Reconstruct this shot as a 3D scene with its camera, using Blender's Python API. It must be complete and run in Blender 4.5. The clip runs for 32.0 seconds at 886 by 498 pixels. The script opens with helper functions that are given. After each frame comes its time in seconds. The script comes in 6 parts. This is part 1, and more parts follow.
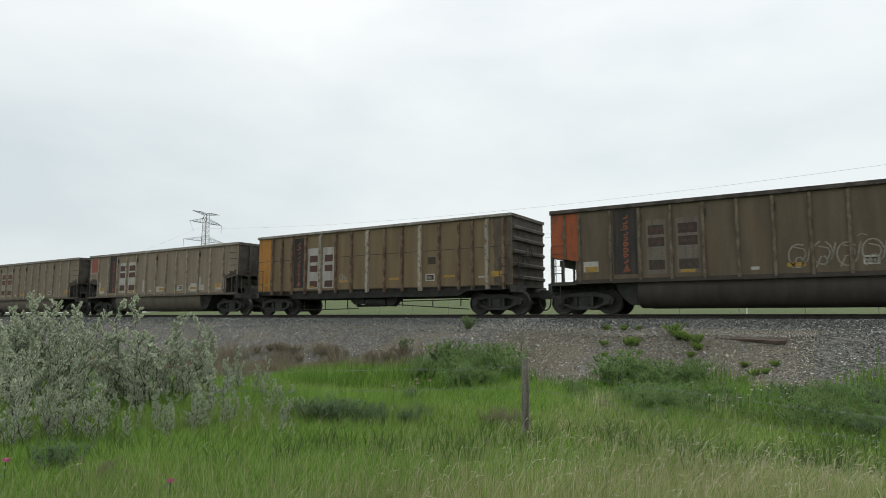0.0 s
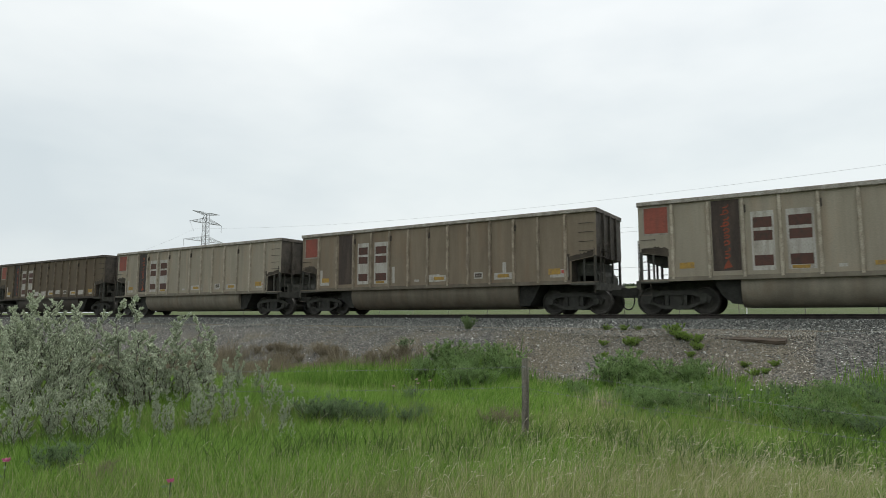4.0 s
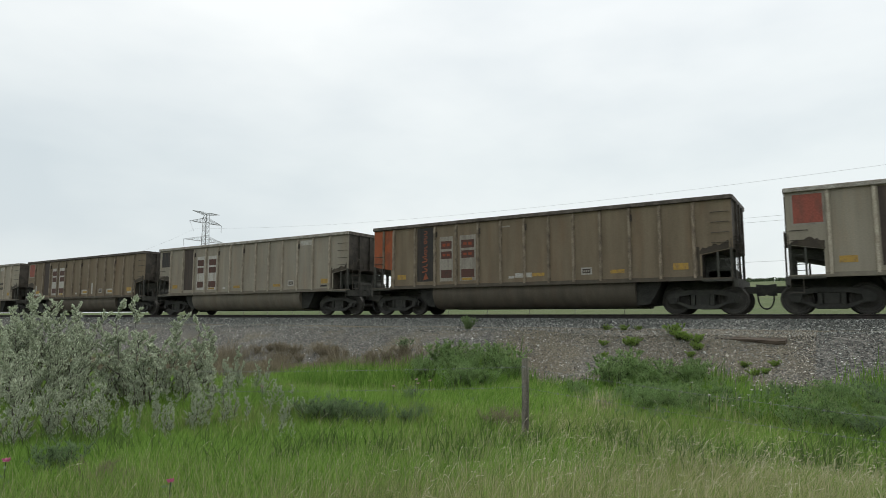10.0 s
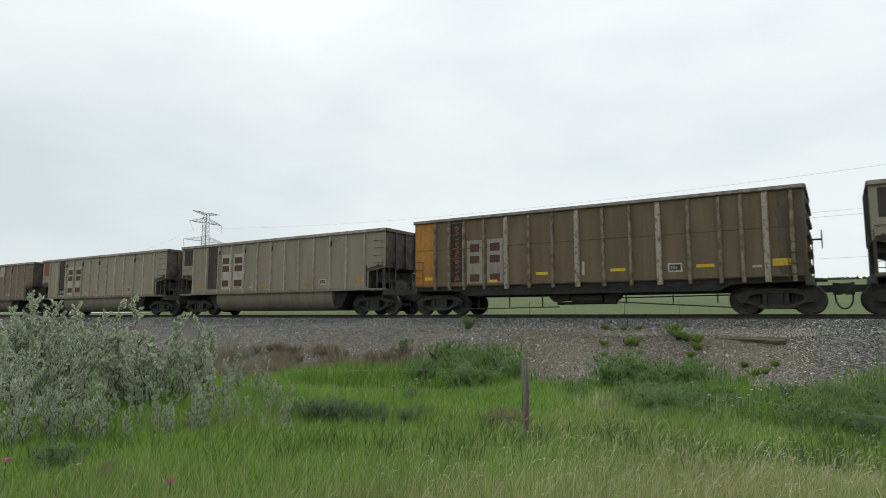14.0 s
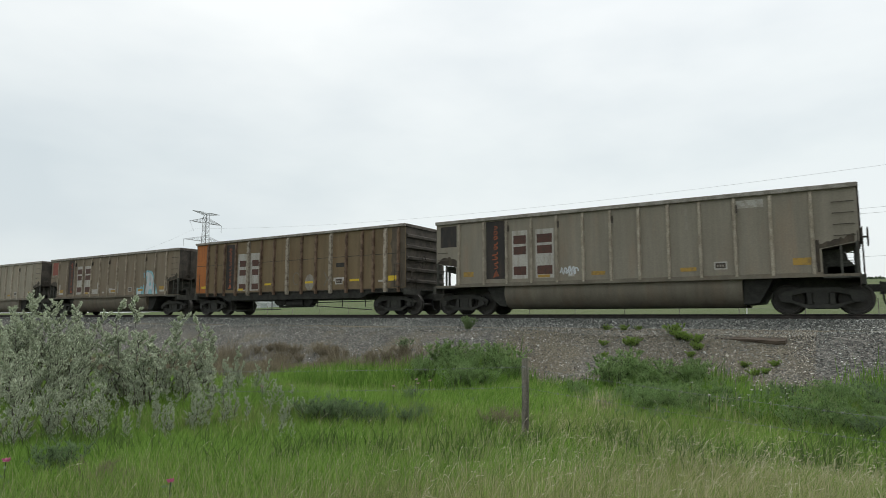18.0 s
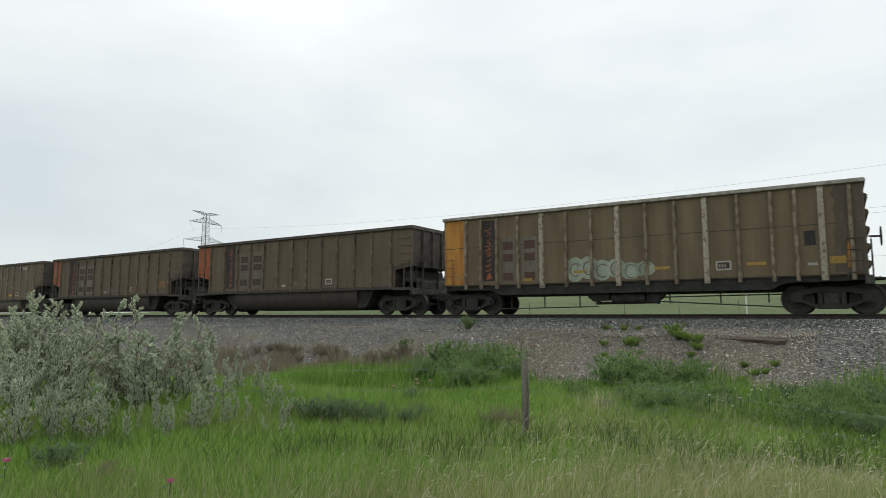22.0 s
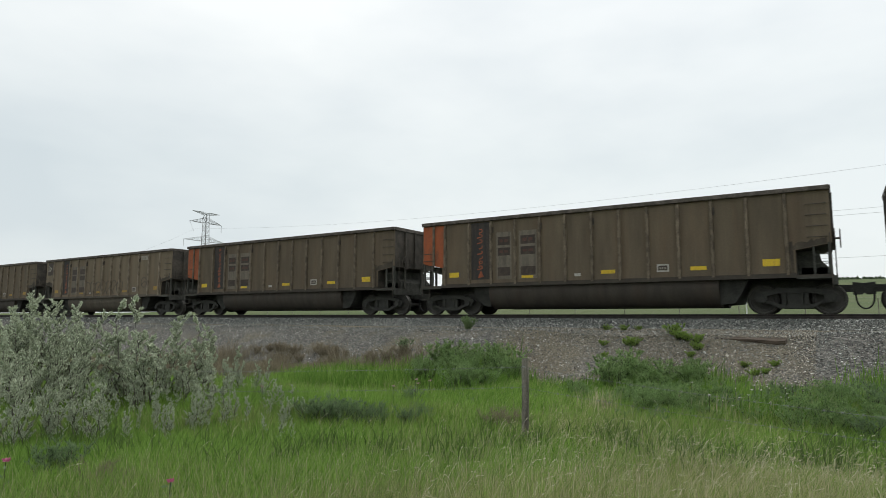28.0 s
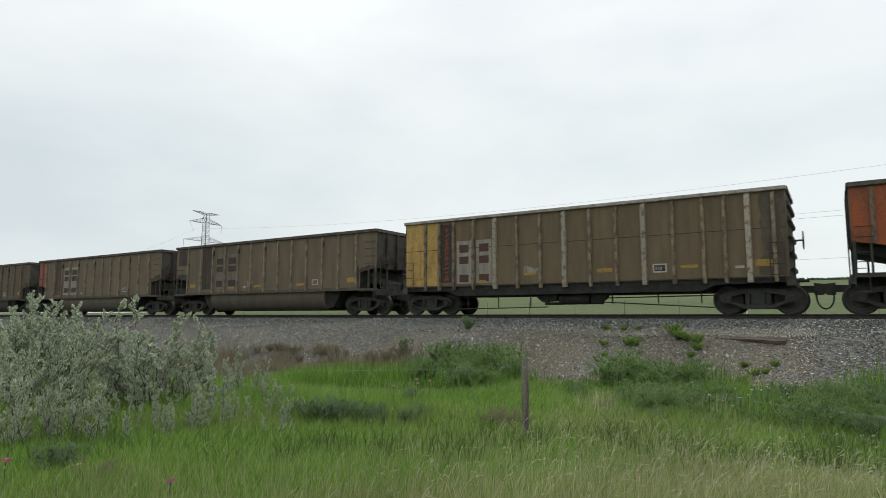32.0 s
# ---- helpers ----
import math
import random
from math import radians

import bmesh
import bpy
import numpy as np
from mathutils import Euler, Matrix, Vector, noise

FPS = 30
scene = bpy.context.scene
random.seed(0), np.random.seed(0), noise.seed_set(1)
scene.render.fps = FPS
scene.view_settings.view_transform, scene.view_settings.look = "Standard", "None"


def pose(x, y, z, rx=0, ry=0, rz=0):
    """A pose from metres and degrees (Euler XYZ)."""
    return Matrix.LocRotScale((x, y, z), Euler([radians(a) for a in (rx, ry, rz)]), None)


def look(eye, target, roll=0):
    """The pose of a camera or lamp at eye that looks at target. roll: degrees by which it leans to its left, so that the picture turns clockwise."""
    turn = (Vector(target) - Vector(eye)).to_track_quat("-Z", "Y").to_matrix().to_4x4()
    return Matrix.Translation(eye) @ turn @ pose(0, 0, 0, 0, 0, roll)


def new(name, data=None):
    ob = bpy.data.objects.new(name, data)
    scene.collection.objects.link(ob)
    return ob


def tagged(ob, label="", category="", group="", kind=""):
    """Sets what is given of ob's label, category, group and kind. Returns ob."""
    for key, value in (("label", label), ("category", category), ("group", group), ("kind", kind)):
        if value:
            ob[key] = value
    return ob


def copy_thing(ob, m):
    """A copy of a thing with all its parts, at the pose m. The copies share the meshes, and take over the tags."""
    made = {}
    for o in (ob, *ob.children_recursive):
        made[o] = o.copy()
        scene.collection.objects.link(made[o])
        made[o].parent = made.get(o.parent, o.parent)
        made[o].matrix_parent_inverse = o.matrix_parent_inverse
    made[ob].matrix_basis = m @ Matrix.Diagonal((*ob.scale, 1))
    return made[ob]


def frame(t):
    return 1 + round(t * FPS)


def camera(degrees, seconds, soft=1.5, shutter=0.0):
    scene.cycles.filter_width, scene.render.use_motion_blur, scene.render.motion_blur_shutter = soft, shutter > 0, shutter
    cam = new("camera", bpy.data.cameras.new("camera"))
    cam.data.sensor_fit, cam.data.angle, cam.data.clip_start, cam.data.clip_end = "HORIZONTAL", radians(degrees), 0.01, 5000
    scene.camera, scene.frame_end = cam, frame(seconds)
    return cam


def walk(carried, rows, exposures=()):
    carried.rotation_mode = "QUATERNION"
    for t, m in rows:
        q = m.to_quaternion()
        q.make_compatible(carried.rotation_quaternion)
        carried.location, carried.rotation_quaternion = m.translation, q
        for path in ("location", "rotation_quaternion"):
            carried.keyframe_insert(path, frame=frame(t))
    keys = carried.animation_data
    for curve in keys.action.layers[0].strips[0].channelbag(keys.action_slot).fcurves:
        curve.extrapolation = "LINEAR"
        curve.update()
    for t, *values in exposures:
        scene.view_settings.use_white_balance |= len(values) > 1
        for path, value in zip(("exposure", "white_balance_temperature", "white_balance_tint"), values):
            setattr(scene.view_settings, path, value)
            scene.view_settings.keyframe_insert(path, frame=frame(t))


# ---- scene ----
# The still camera beside the track, a little above rail height.
EYE = (0.0, 0.0, 1.60)
YAW, TILT, ROLL = 32.655, 6.216, 0.0
HEAD = (-math.sin(radians(YAW)) * math.cos(radians(TILT)), math.cos(radians(YAW)) * math.cos(radians(TILT)), math.sin(radians(TILT)))
cam = camera(71.667, 32.0, 0.85, 0.07)
STAND = look(EYE, tuple(EYE[i] + 10 * HEAD[i] for i in range(3)), ROLL)
walk(cam, [(0.0, STAND), (32.0, STAND)], [(0.0, 0.0), (32.0, 0.0)])

# Overcast daylight: a hazy sky behind a bright cloud layer, and a very soft sun.
SUN_ELEV, SUN_TURN = 52, 20
world = bpy.data.worlds.new("overcast_sky")
scene.world = world
world.use_nodes = True
wn, wl = world.node_tree.nodes, world.node_tree.links
wn.clear()
w_out, w_bg = wn.new("ShaderNodeOutputWorld"), wn.new("ShaderNodeBackground")
w_sky = wn.new("ShaderNodeTexSky")
w_sky.sky_type, w_sky.sun_disc = "NISHITA", False
w_sky.sun_elevation, w_sky.sun_rotation = radians(SUN_ELEV), radians(SUN_TURN)
w_co, w_map, w_n1, w_r1 = wn.new("ShaderNodeTexCoord"), wn.new("ShaderNodeMapping"), wn.new("ShaderNodeTexNoise"), wn.new("ShaderNodeValToRGB")
w_sep, w_h, w_mul, w_mix = wn.new("ShaderNodeSeparateXYZ"), wn.new("ShaderNodeValToRGB"), wn.new("ShaderNodeMix"), wn.new("ShaderNodeMix")
w_map.inputs["Scale"].default_value = (1.0, 1.0, 2.6)
w_map.inputs["Location"].default_value = (0.4, 0.1, 0.2)
w_n1.inputs["Scale"].default_value, w_n1.inputs["Detail"].default_value, w_n1.inputs["Roughness"].default_value = 1.5, 5.0, 0.5
w_r1.color_ramp.elements[0].position, w_r1.color_ramp.elements[1].position = 0.36, 0.62
w_r1.color_ramp.elements[0].color, w_r1.color_ramp.elements[1].color = (0.80, 0.83, 0.86, 1), (1, 1, 1, 1)
w_h.color_ramp.elements[0].position, w_h.color_ramp.elements[1].position = 0.0, 0.55
w_h.color_ramp.elements[0].color, w_h.color_ramp.elements[1].color = (0.772, 0.81, 0.802, 1), (0.962, 0.98, 0.972, 1)
w_e = w_h.color_ramp.elements.new(0.22)
w_e.color = (0.75, 0.80, 0.80, 1)
w_mul.data_type, w_mul.blend_type = "RGBA", "MULTIPLY"
w_mix.data_type = "RGBA"
w_mul.inputs["Factor"].default_value, w_mix.inputs["Factor"].default_value = 1.0, 0.94
wl.new(w_co.outputs["Generated"], w_map.inputs["Vector"])
wl.new(w_map.outputs["Vector"], w_n1.inputs["Vector"])
wl.new(w_n1.outputs["Fac"], w_r1.inputs["Fac"])
wl.new(w_co.outputs["Generated"], w_sep.inputs["Vector"])
wl.new(w_sep.outputs["Z"], w_h.inputs["Fac"])
wl.new(w_r1.outputs["Color"], w_mul.inputs[6])
wl.new(w_h.outputs["Color"], w_mul.inputs[7])
w_dim = wn.new("ShaderNodeMix")
w_dim.data_type, w_dim.blend_type = "RGBA", "MULTIPLY"
w_dim.inputs["Factor"].default_value = 1.0
w_dim.inputs[7].default_value = (0.10, 0.10, 0.10, 1)
wl.new(w_sky.outputs["Color"], w_dim.inputs[6])
wl.new(w_dim.outputs[2], w_mix.inputs[6])
wl.new(w_mul.outputs[2], w_mix.inputs[7])
wl.new(w_mix.outputs[2], w_bg.inputs["Color"])
w_bg.inputs["Strength"].default_value = 1.14
wl.new(w_bg.outputs["Background"], w_out.inputs["Surface"])

sun = new("sun", bpy.data.lights.new("sun", "SUN"))
sun.data.energy, sun.data.angle, sun.data.color = 1.5, radians(30), (1.0, 0.97, 0.93)
sun.matrix_world = look((0, 0, 60), (-60 * math.cos(radians(SUN_ELEV)) * math.sin(radians(SUN_TURN)),
                                     -60 * math.cos(radians(SUN_ELEV)) * math.cos(radians(SUN_TURN)), 60 - 60 * math.sin(radians(SUN_ELEV))))


# ---- materials ----
def mat(name, col, col2=None, rough=0.7, metal=0.0, scale=3.0, stretch=(1, 1, 1), fine=40.0, fine_amount=0.35, bump=0.2, lo=0.4, hi=0.6, rand=0.15, trans=None, bump_size=0.02, rust=None):
    """A surface of two colours in large patches, with fine grain, relief and a little variation from piece to piece."""
    m = bpy.data.materials.new(name)
    m.use_nodes = True
    n, l = m.node_tree.nodes, m.node_tree.links
    b = n["Principled BSDF"]
    col2 = col2 or tuple(c * 0.7 for c in col)
    co, info, off, mp = n.new("ShaderNodeTexCoord"), n.new("ShaderNodeObjectInfo"), n.new("ShaderNodeVectorMath"), n.new("ShaderNodeMapping")
    mul = n.new("ShaderNodeVectorMath")
    mul.operation = "SCALE"
    mul.inputs[0].default_value = (37.0, 17.0, 5.0)
    l.new(info.outputs["Random"], mul.inputs["Scale"])
    l.new(co.outputs["Object"], off.inputs[0])
    l.new(mul.outputs[0], off.inputs[1])
    l.new(off.outputs[0], mp.inputs["Vector"])
    mp.inputs["Scale"].default_value = stretch
    big, ramp, small = n.new("ShaderNodeTexNoise"), n.new("ShaderNodeValToRGB"), n.new("ShaderNodeTexNoise")
    big.inputs["Scale"].default_value, big.inputs["Detail"].default_value = scale, 5.0
    small.inputs["Scale"].default_value, small.inputs["Detail"].default_value = fine, 3.0
    l.new(mp.outputs[0], big.inputs["Vector"])
    l.new(off.outputs[0], small.inputs["Vector"])
    ramp.color_ramp.elements[0].position, ramp.color_ramp.elements[1].position = lo, hi
    ramp.color_ramp.elements[0].color, ramp.color_ramp.elements[1].color = (*col, 1), (*col2, 1)
    l.new(big.outputs["Fac"], ramp.inputs["Fac"])
    grain, g2 = n.new("ShaderNodeMapRange"), n.new("ShaderNodeMix")
    grain.inputs[1].default_value, grain.inputs[2].default_value = 0.3, 0.7
    grain.inputs[3].default_value, grain.inputs[4].default_value = 1 - fine_amount, 1 + fine_amount
    l.new(small.outputs["Fac"], grain.inputs[0])
    piece = n.new("ShaderNodeMapRange")
    piece.inputs[3].default_value, piece.inputs[4].default_value = 1 - rand, 1 + rand
    l.new(info.outputs["Random"], piece.inputs[0])
    both = n.new("ShaderNodeMath")
    both.operation = "MULTIPLY"
    if rust:
        run, rmap, rmul = n.new("ShaderNodeTexNoise"), n.new("ShaderNodeMapping"), n.new("ShaderNodeMath")
        rmap.inputs["Scale"].default_value = (7.0, 7.0, 0.22)
        run.inputs["Scale"].default_value, run.inputs["Detail"].default_value, run.inputs["Roughness"].default_value = 1.0, 6.0, 0.6
        rng_map = n.new("ShaderNodeMapRange")
        rng_map.inputs[1].default_value, rng_map.inputs[2].default_value, rng_map.inputs[3].default_value, rng_map.inputs[4].default_value = 0.32, 0.68, 0.93, 1.06
        l.new(off.outputs[0], rmap.inputs["Vector"])
        l.new(rmap.outputs[0], run.inputs["Vector"])
        l.new(run.outputs["Fac"], rng_map.inputs[0])
        rmul.operation = "MULTIPLY"
        l.new(rng_map.outputs[0], rmul.inputs[0])
        l.new(grain.outputs[0], rmul.inputs[1])
        l.new(rmul.outputs[0], both.inputs[0])
    else:
        l.new(grain.outputs[0], both.inputs[0])
    l.new(piece.outputs[0], both.inputs[1])
    g2.data_type, g2.blend_type = "RGBA", "MULTIPLY"
    g2.inputs["Factor"].default_value = 1.0
    last = ramp.outputs["Color"]
    if rust:
        rn, rr, rm = n.new("ShaderNodeTexNoise"), n.new("ShaderNodeValToRGB"), n.new("ShaderNodeMix")
        rn.inputs["Scale"].default_value, rn.inputs["Detail"].default_value, rn.inputs["Roughness"].default_value = 1.1, 7.0, 0.62
        turned = n.new("ShaderNodeVectorMath")
        turned.inputs[1].default_value = (3.1, 8.7, 4.4)
        l.new(mp.outputs[0], turned.inputs[0])
        l.new(turned.outputs[0], rn.inputs["Vector"])
        rr.color_ramp.elements[0].position, rr.color_ramp.elements[1].position = rust[1], rust[2]
        rr.color_ramp.elements[1].color = (rust[3], rust[3], rust[3], 1)
        rm.data_type = "RGBA"
        rm.inputs[7].default_value = (*rust[0], 1)
        l.new(rn.outputs["Fac"], rr.inputs["Fac"])
        l.new(rr.outputs["Color"], rm.inputs["Factor"])
        l.new(last, rm.inputs[6])
        last = rm.outputs[2]
    l.new(last, g2.inputs[6])
    l.new(both.outputs[0], g2.inputs[7])
    l.new(g2.outputs[2], b.inputs["Base Color"])
    b.inputs["Roughness"].default_value, b.inputs["Metallic"].default_value = rough, metal
    b.inputs["Specular IOR Level"].default_value = 0.3
    if bump:
        bp = n.new("ShaderNodeBump")
        bp.inputs["Strength"].default_value, bp.inputs["Distance"].default_value = bump, bump_size
        l.new(small.outputs["Fac"], bp.inputs["Height"])
        l.new(bp.outputs[0], b.inputs["Normal"])
    if trans:
        tr, ms, o = n.new("ShaderNodeBsdfTranslucent"), n.new("ShaderNodeMixShader"), n["Material Output"]
        ms.inputs[0].default_value = trans
        l.new(g2.outputs[2], tr.inputs["Color"])
        l.new(b.outputs[0], ms.inputs[1])
        l.new(tr.outputs[0], ms.inputs[2])
        l.new(ms.outputs[0], o.inputs["Surface"])
    return m


# Car body paints, all under a coat of coal dust and rust with downward streaks.
def dusty(name, col, col2):
    return mat(name, col, col2, rough=0.75, scale=1.6, stretch=(1.6, 1.6, 0.28), fine=26, fine_amount=0.09, bump=0.04, lo=0.30, hi=0.74, rand=0.10, rust=(tuple(c * k for c, k in zip(col2, (1.55, 1.08, 0.80))), 0.50, 0.74, 0.28))


TONE = {"g": dusty("dusty_grey_paint", (0.296, 0.268, 0.212), (0.240, 0.214, 0.166)),
        "s": dusty("dusty_stone_paint", (0.258, 0.236, 0.190), (0.208, 0.186, 0.147)),
        "t": dusty("dusty_tan_paint", (0.230, 0.191, 0.140), (0.165, 0.133, 0.095)),
        "b": dusty("dusty_brown_paint", (0.186, 0.150, 0.102), (0.128, 0.101, 0.068)),
        "d": dusty("coal_stained_paint", (0.137, 0.108, 0.072), (0.090, 0.071, 0.049)),
        "H": dusty("dull_gondola_brown", (0.168, 0.130, 0.080), (0.114, 0.087, 0.054)),
        "G": dusty("rusty_gondola_brown", (0.188, 0.143, 0.082), (0.135, 0.099, 0.058))}
TUB = {"g": dusty("dusty_tub_grey", (0.205, 0.186, 0.145), (0.142, 0.126, 0.097)),
       "s": dusty("dusty_tub_stone", (0.176, 0.160, 0.125), (0.122, 0.108, 0.083)),
       "t": dusty("dusty_tub_tan", (0.145, 0.128, 0.097), (0.098, 0.084, 0.064)),
       "b": dusty("dusty_tub_brown", (0.104, 0.090, 0.068), (0.068, 0.058, 0.045)),
       "d": dusty("coal_stained_tub", (0.064, 0.055, 0.044), (0.042, 0.036, 0.030))}


def flaked(name, col, col2):
    return mat(name, col, col2, rough=0.8, scale=7, stretch=(1, 1, 0.55), fine=34, fine_amount=0.25, bump=0.25, lo=0.40, hi=0.62, rand=0.12)


RIB = {"g": flaked("dusty_rib_grey", (0.375, 0.338, 0.270), (0.275, 0.240, 0.188)),
       "s": flaked("dusty_rib_stone", (0.330, 0.295, 0.235), (0.230, 0.197, 0.152)),
       "t": flaked("dusty_rib_tan", (0.300, 0.258, 0.198), (0.185, 0.152, 0.113)),
       "b": flaked("dusty_rib_brown", (0.236, 0.196, 0.144), (0.130, 0.104, 0.076)),
       "d": flaked("coal_stained_rib", (0.162, 0.131, 0.093), (0.086, 0.069, 0.050)),
       "H": flaked("dull_brown_rib", (0.230, 0.186, 0.132), (0.112, 0.084, 0.060)),
       "G": flaked("rusty_rib", (0.185, 0.126, 0.086), (0.088, 0.057, 0.040))}
# worn steel, painted paler so the rail tops show a sky highlight
CHORD = mat("worn_skylit_top_chord", (0.325, 0.308, 0.272), (0.225, 0.205, 0.175), scale=4, fine=30, bump=0.3)
CHORD_D = mat("sooty_top_chord", (0.11, 0.095, 0.08), (0.06, 0.05, 0.042), scale=4, fine=30, bump=0.3)
PALE_RIB = mat("bare_pale_rib", (0.315, 0.280, 0.222), (0.150, 0.115, 0.084), scale=9, stretch=(1, 1, 0.7), lo=0.50, hi=0.66, bump=0.3)
UNDER = mat("grimy_underframe", (0.070, 0.070, 0.060), (0.046, 0.047, 0.040), rough=0.85, scale=4, bump=0.4)
IRON = mat("grimy_cast_iron", (0.045, 0.045, 0.038), (0.032, 0.032, 0.028), rough=0.7, scale=5, bump=0.4)
SOOT = mat("sooty_end_steel", (0.080, 0.069, 0.056), (0.048, 0.043, 0.036), rough=0.8, scale=2.5, bump=0.3)
TYRE = mat("worn_wheel_steel", (0.052, 0.049, 0.042), (0.036, 0.034, 0.030), rough=0.6, metal=0.0, scale=4)
RAILM = mat("rusty_rail", (0.052, 0.044, 0.038), (0.032, 0.028, 0.025), rough=0.7, scale=5, bump=0.3)
RAILTOP = mat("polished_rail_head", (0.35, 0.35, 0.36), (0.25, 0.25, 0.26), rough=0.3, metal=1.0)
SILL = mat("oily_black_sill", (0.034, 0.034, 0.029), (0.022, 0.022, 0.019), rough=0.8, scale=4, bump=0.3)
HOSE = mat("black_rubber_hose", (0.02, 0.02, 0.02), rough=0.6)


def worn(name, col, fade, lo=0.45, hi=0.68):
    return mat(name, col, fade, rough=0.65, scale=3.2, stretch=(1.4, 1.4, 0.5), fine=30, fine_amount=0.2, bump=0.08, lo=lo, hi=hi, rand=0.08)


INK = {"red": worn("faded_red_paint", (0.26, 0.074, 0.052), (0.19, 0.070, 0.052)),
       "orange": worn("bright_orange_paint", (0.31, 0.083, 0.030), (0.19, 0.066, 0.034)),
       "amber": worn("rusty_amber_paint", (0.42, 0.20, 0.04), (0.30, 0.125, 0.03)),
       "rust": worn("rusty_orange_paint", (0.36, 0.125, 0.03), (0.27, 0.085, 0.028)),
       "gold": worn("dirty_yellow_paint", (0.44, 0.29, 0.09), (0.30, 0.185, 0.065)),
       "black": worn("faded_black_paint", (0.030, 0.028, 0.026), (0.055, 0.042, 0.035)),
       "brownblack": worn("brown_black_paint", (0.046, 0.035, 0.029), (0.070, 0.052, 0.041)),
       "white": worn("weathered_white_paint", (0.41, 0.395, 0.36), (0.285, 0.265, 0.225)),
       "pale": worn("dull_pale_paint", (0.27, 0.25, 0.21), (0.19, 0.17, 0.14)),
       "dim": worn("dust_veiled_paint", (0.15, 0.13, 0.10), (0.105, 0.09, 0.07)),
       "maroon": worn("maroon_lettering_field", (0.090, 0.042, 0.032), (0.062, 0.040, 0.032)),
       "ember": worn("red_lettering", (0.26, 0.055, 0.025), (0.15, 0.05, 0.03)),
       "script": worn("dull_orange_lettering", (0.28, 0.080, 0.034), (0.15, 0.055, 0.034)),
       "rusty": worn("dull_rust_patch", (0.21, 0.115, 0.055), (0.14, 0.085, 0.05)),
       "yellow": worn("bright_yellow_reflector", (0.62, 0.44, 0.035), (0.48, 0.33, 0.04)),
       "ochre": worn("dusty_ochre_reflector", (0.36, 0.225, 0.05), (0.23, 0.155, 0.06)),
       "rose": worn("pink_red_spot", (0.5, 0.09, 0.08), (0.3, 0.09, 0.07)),
       "sky": worn("pale_blue_spray", (0.22, 0.42, 0.46), (0.14, 0.28, 0.32)),
       "mist": worn("white_spray", (0.50, 0.53, 0.55), (0.36, 0.36, 0.35)),
       "mint": worn("grey_green_spray", (0.30, 0.34, 0.27), (0.20, 0.22, 0.17)),
       "soot": worn("dark_spray", (0.022, 0.021, 0.02), (0.04, 0.037, 0.032)),
       "smear": worn("dark_end_smear", (0.082, 0.066, 0.048), (0.115, 0.092, 0.066)),
       "grime": worn("coal_grime", (0.045, 0.036, 0.027), (0.075, 0.060, 0.043))}


# ---- mesh helpers ----
def box(bm, x0, x1, y0, y1, z0, z1):
    v = [bm.verts.new((x, y, z)) for x in (x0, x1) for y in (y0, y1) for z in (z0, z1)]
    for f in ((0, 1, 3, 2), (4, 6, 7, 5), (0, 4, 5, 1), (2, 3, 7, 6), (0, 2, 6, 4), (1, 5, 7, 3)):
        bm.faces.new([v[i] for i in f])
    return bm


def prism(bm, pts, a, b, axis="y"):
    """A polygon, given in (x, z) for axis y or in (y, z) for axis x, drawn out from a to b."""
    def at(p, d):
        return (p[0], d, p[1]) if axis == "y" else (d, p[0], p[1])
    lo, hi = [bm.verts.new(at(p, a)) for p in pts], [bm.verts.new(at(p, b)) for p in pts]
    bm.faces.new(lo), bm.faces.new(hi[::-1])
    for i in range(len(pts)):
        j = (i + 1) % len(pts)
        bm.faces.new((lo[j], lo[i], hi[i], hi[j]))
    return bm


def rod(bm, p, q, r, r2=None, n=6):
    p, q = Vector(p), Vector(q)
    d = (q - p).normalized()
    u = d.orthogonal().normalized()
    w = d.cross(u)
    r2 = r if r2 is None else r2
    rings = []
    for c, rr in ((p, r), (q, r2)):
        rings.append([bm.verts.new(c + rr * (math.cos(2 * math.pi * i / n) * u + math.sin(2 * math.pi * i / n) * w)) for i in range(n)])
    for i in range(n):
        j = (i + 1) % n
        bm.faces.new((rings[0][i], rings[0][j], rings[1][j], rings[1][i]))
    bm.faces.new(rings[0][::-1]), bm.faces.new(rings[1])
    return bm


def lathe(bm, prof, y0, n=20):
    """Rings of (radius, y) about the y axis."""
    rings = [[bm.verts.new((r * math.cos(2 * math.pi * i / n), y0 + y, r * math.sin(2 * math.pi * i / n))) for i in range(n)] for r, y in prof]
    for a, b in zip(rings, rings[1:]):
        for i in range(n):
            j = (i + 1) % n
            bm.faces.new((a[i], a[j], b[j], b[i]))
    bm.faces.new(rings[0]), bm.faces.new(rings[-1][::-1])
    return bm


def hat(bm, face, base, y0, y1, z0, z1, foot=0.9):
    """An upright hat-section rib: base on the plate at y0, face out at y1, cut back at its top."""
    rings = []
    for z, f, d in ((z0, face, foot), (z0 + 0.25, face, 1.0), (z1 - 0.18, face, 1.0), (z1, face * 0.8, 0.35)):
        y = y0 + (y1 - y0) * d
        rings.append([bm.verts.new(p) for p in ((-base, y0, z), (-f, y, z), (f, y, z), (base, y0, z))])
    for a, c in zip(rings, rings[1:]):
        for i in range(4):
            k = (i + 1) % 4
            bm.faces.new((a[i], a[k], c[k], c[i]))
    bm.faces.new(rings[0]), bm.faces.new(rings[-1][::-1])
    return bm


def mesh_of(name, bm, material):
    bmesh.ops.recalc_face_normals(bm, faces=bm.faces)
    me = bpy.data.meshes.new(name)
    bm.to_mesh(me)
    bm.free()
    me.materials.append(material)
    return me


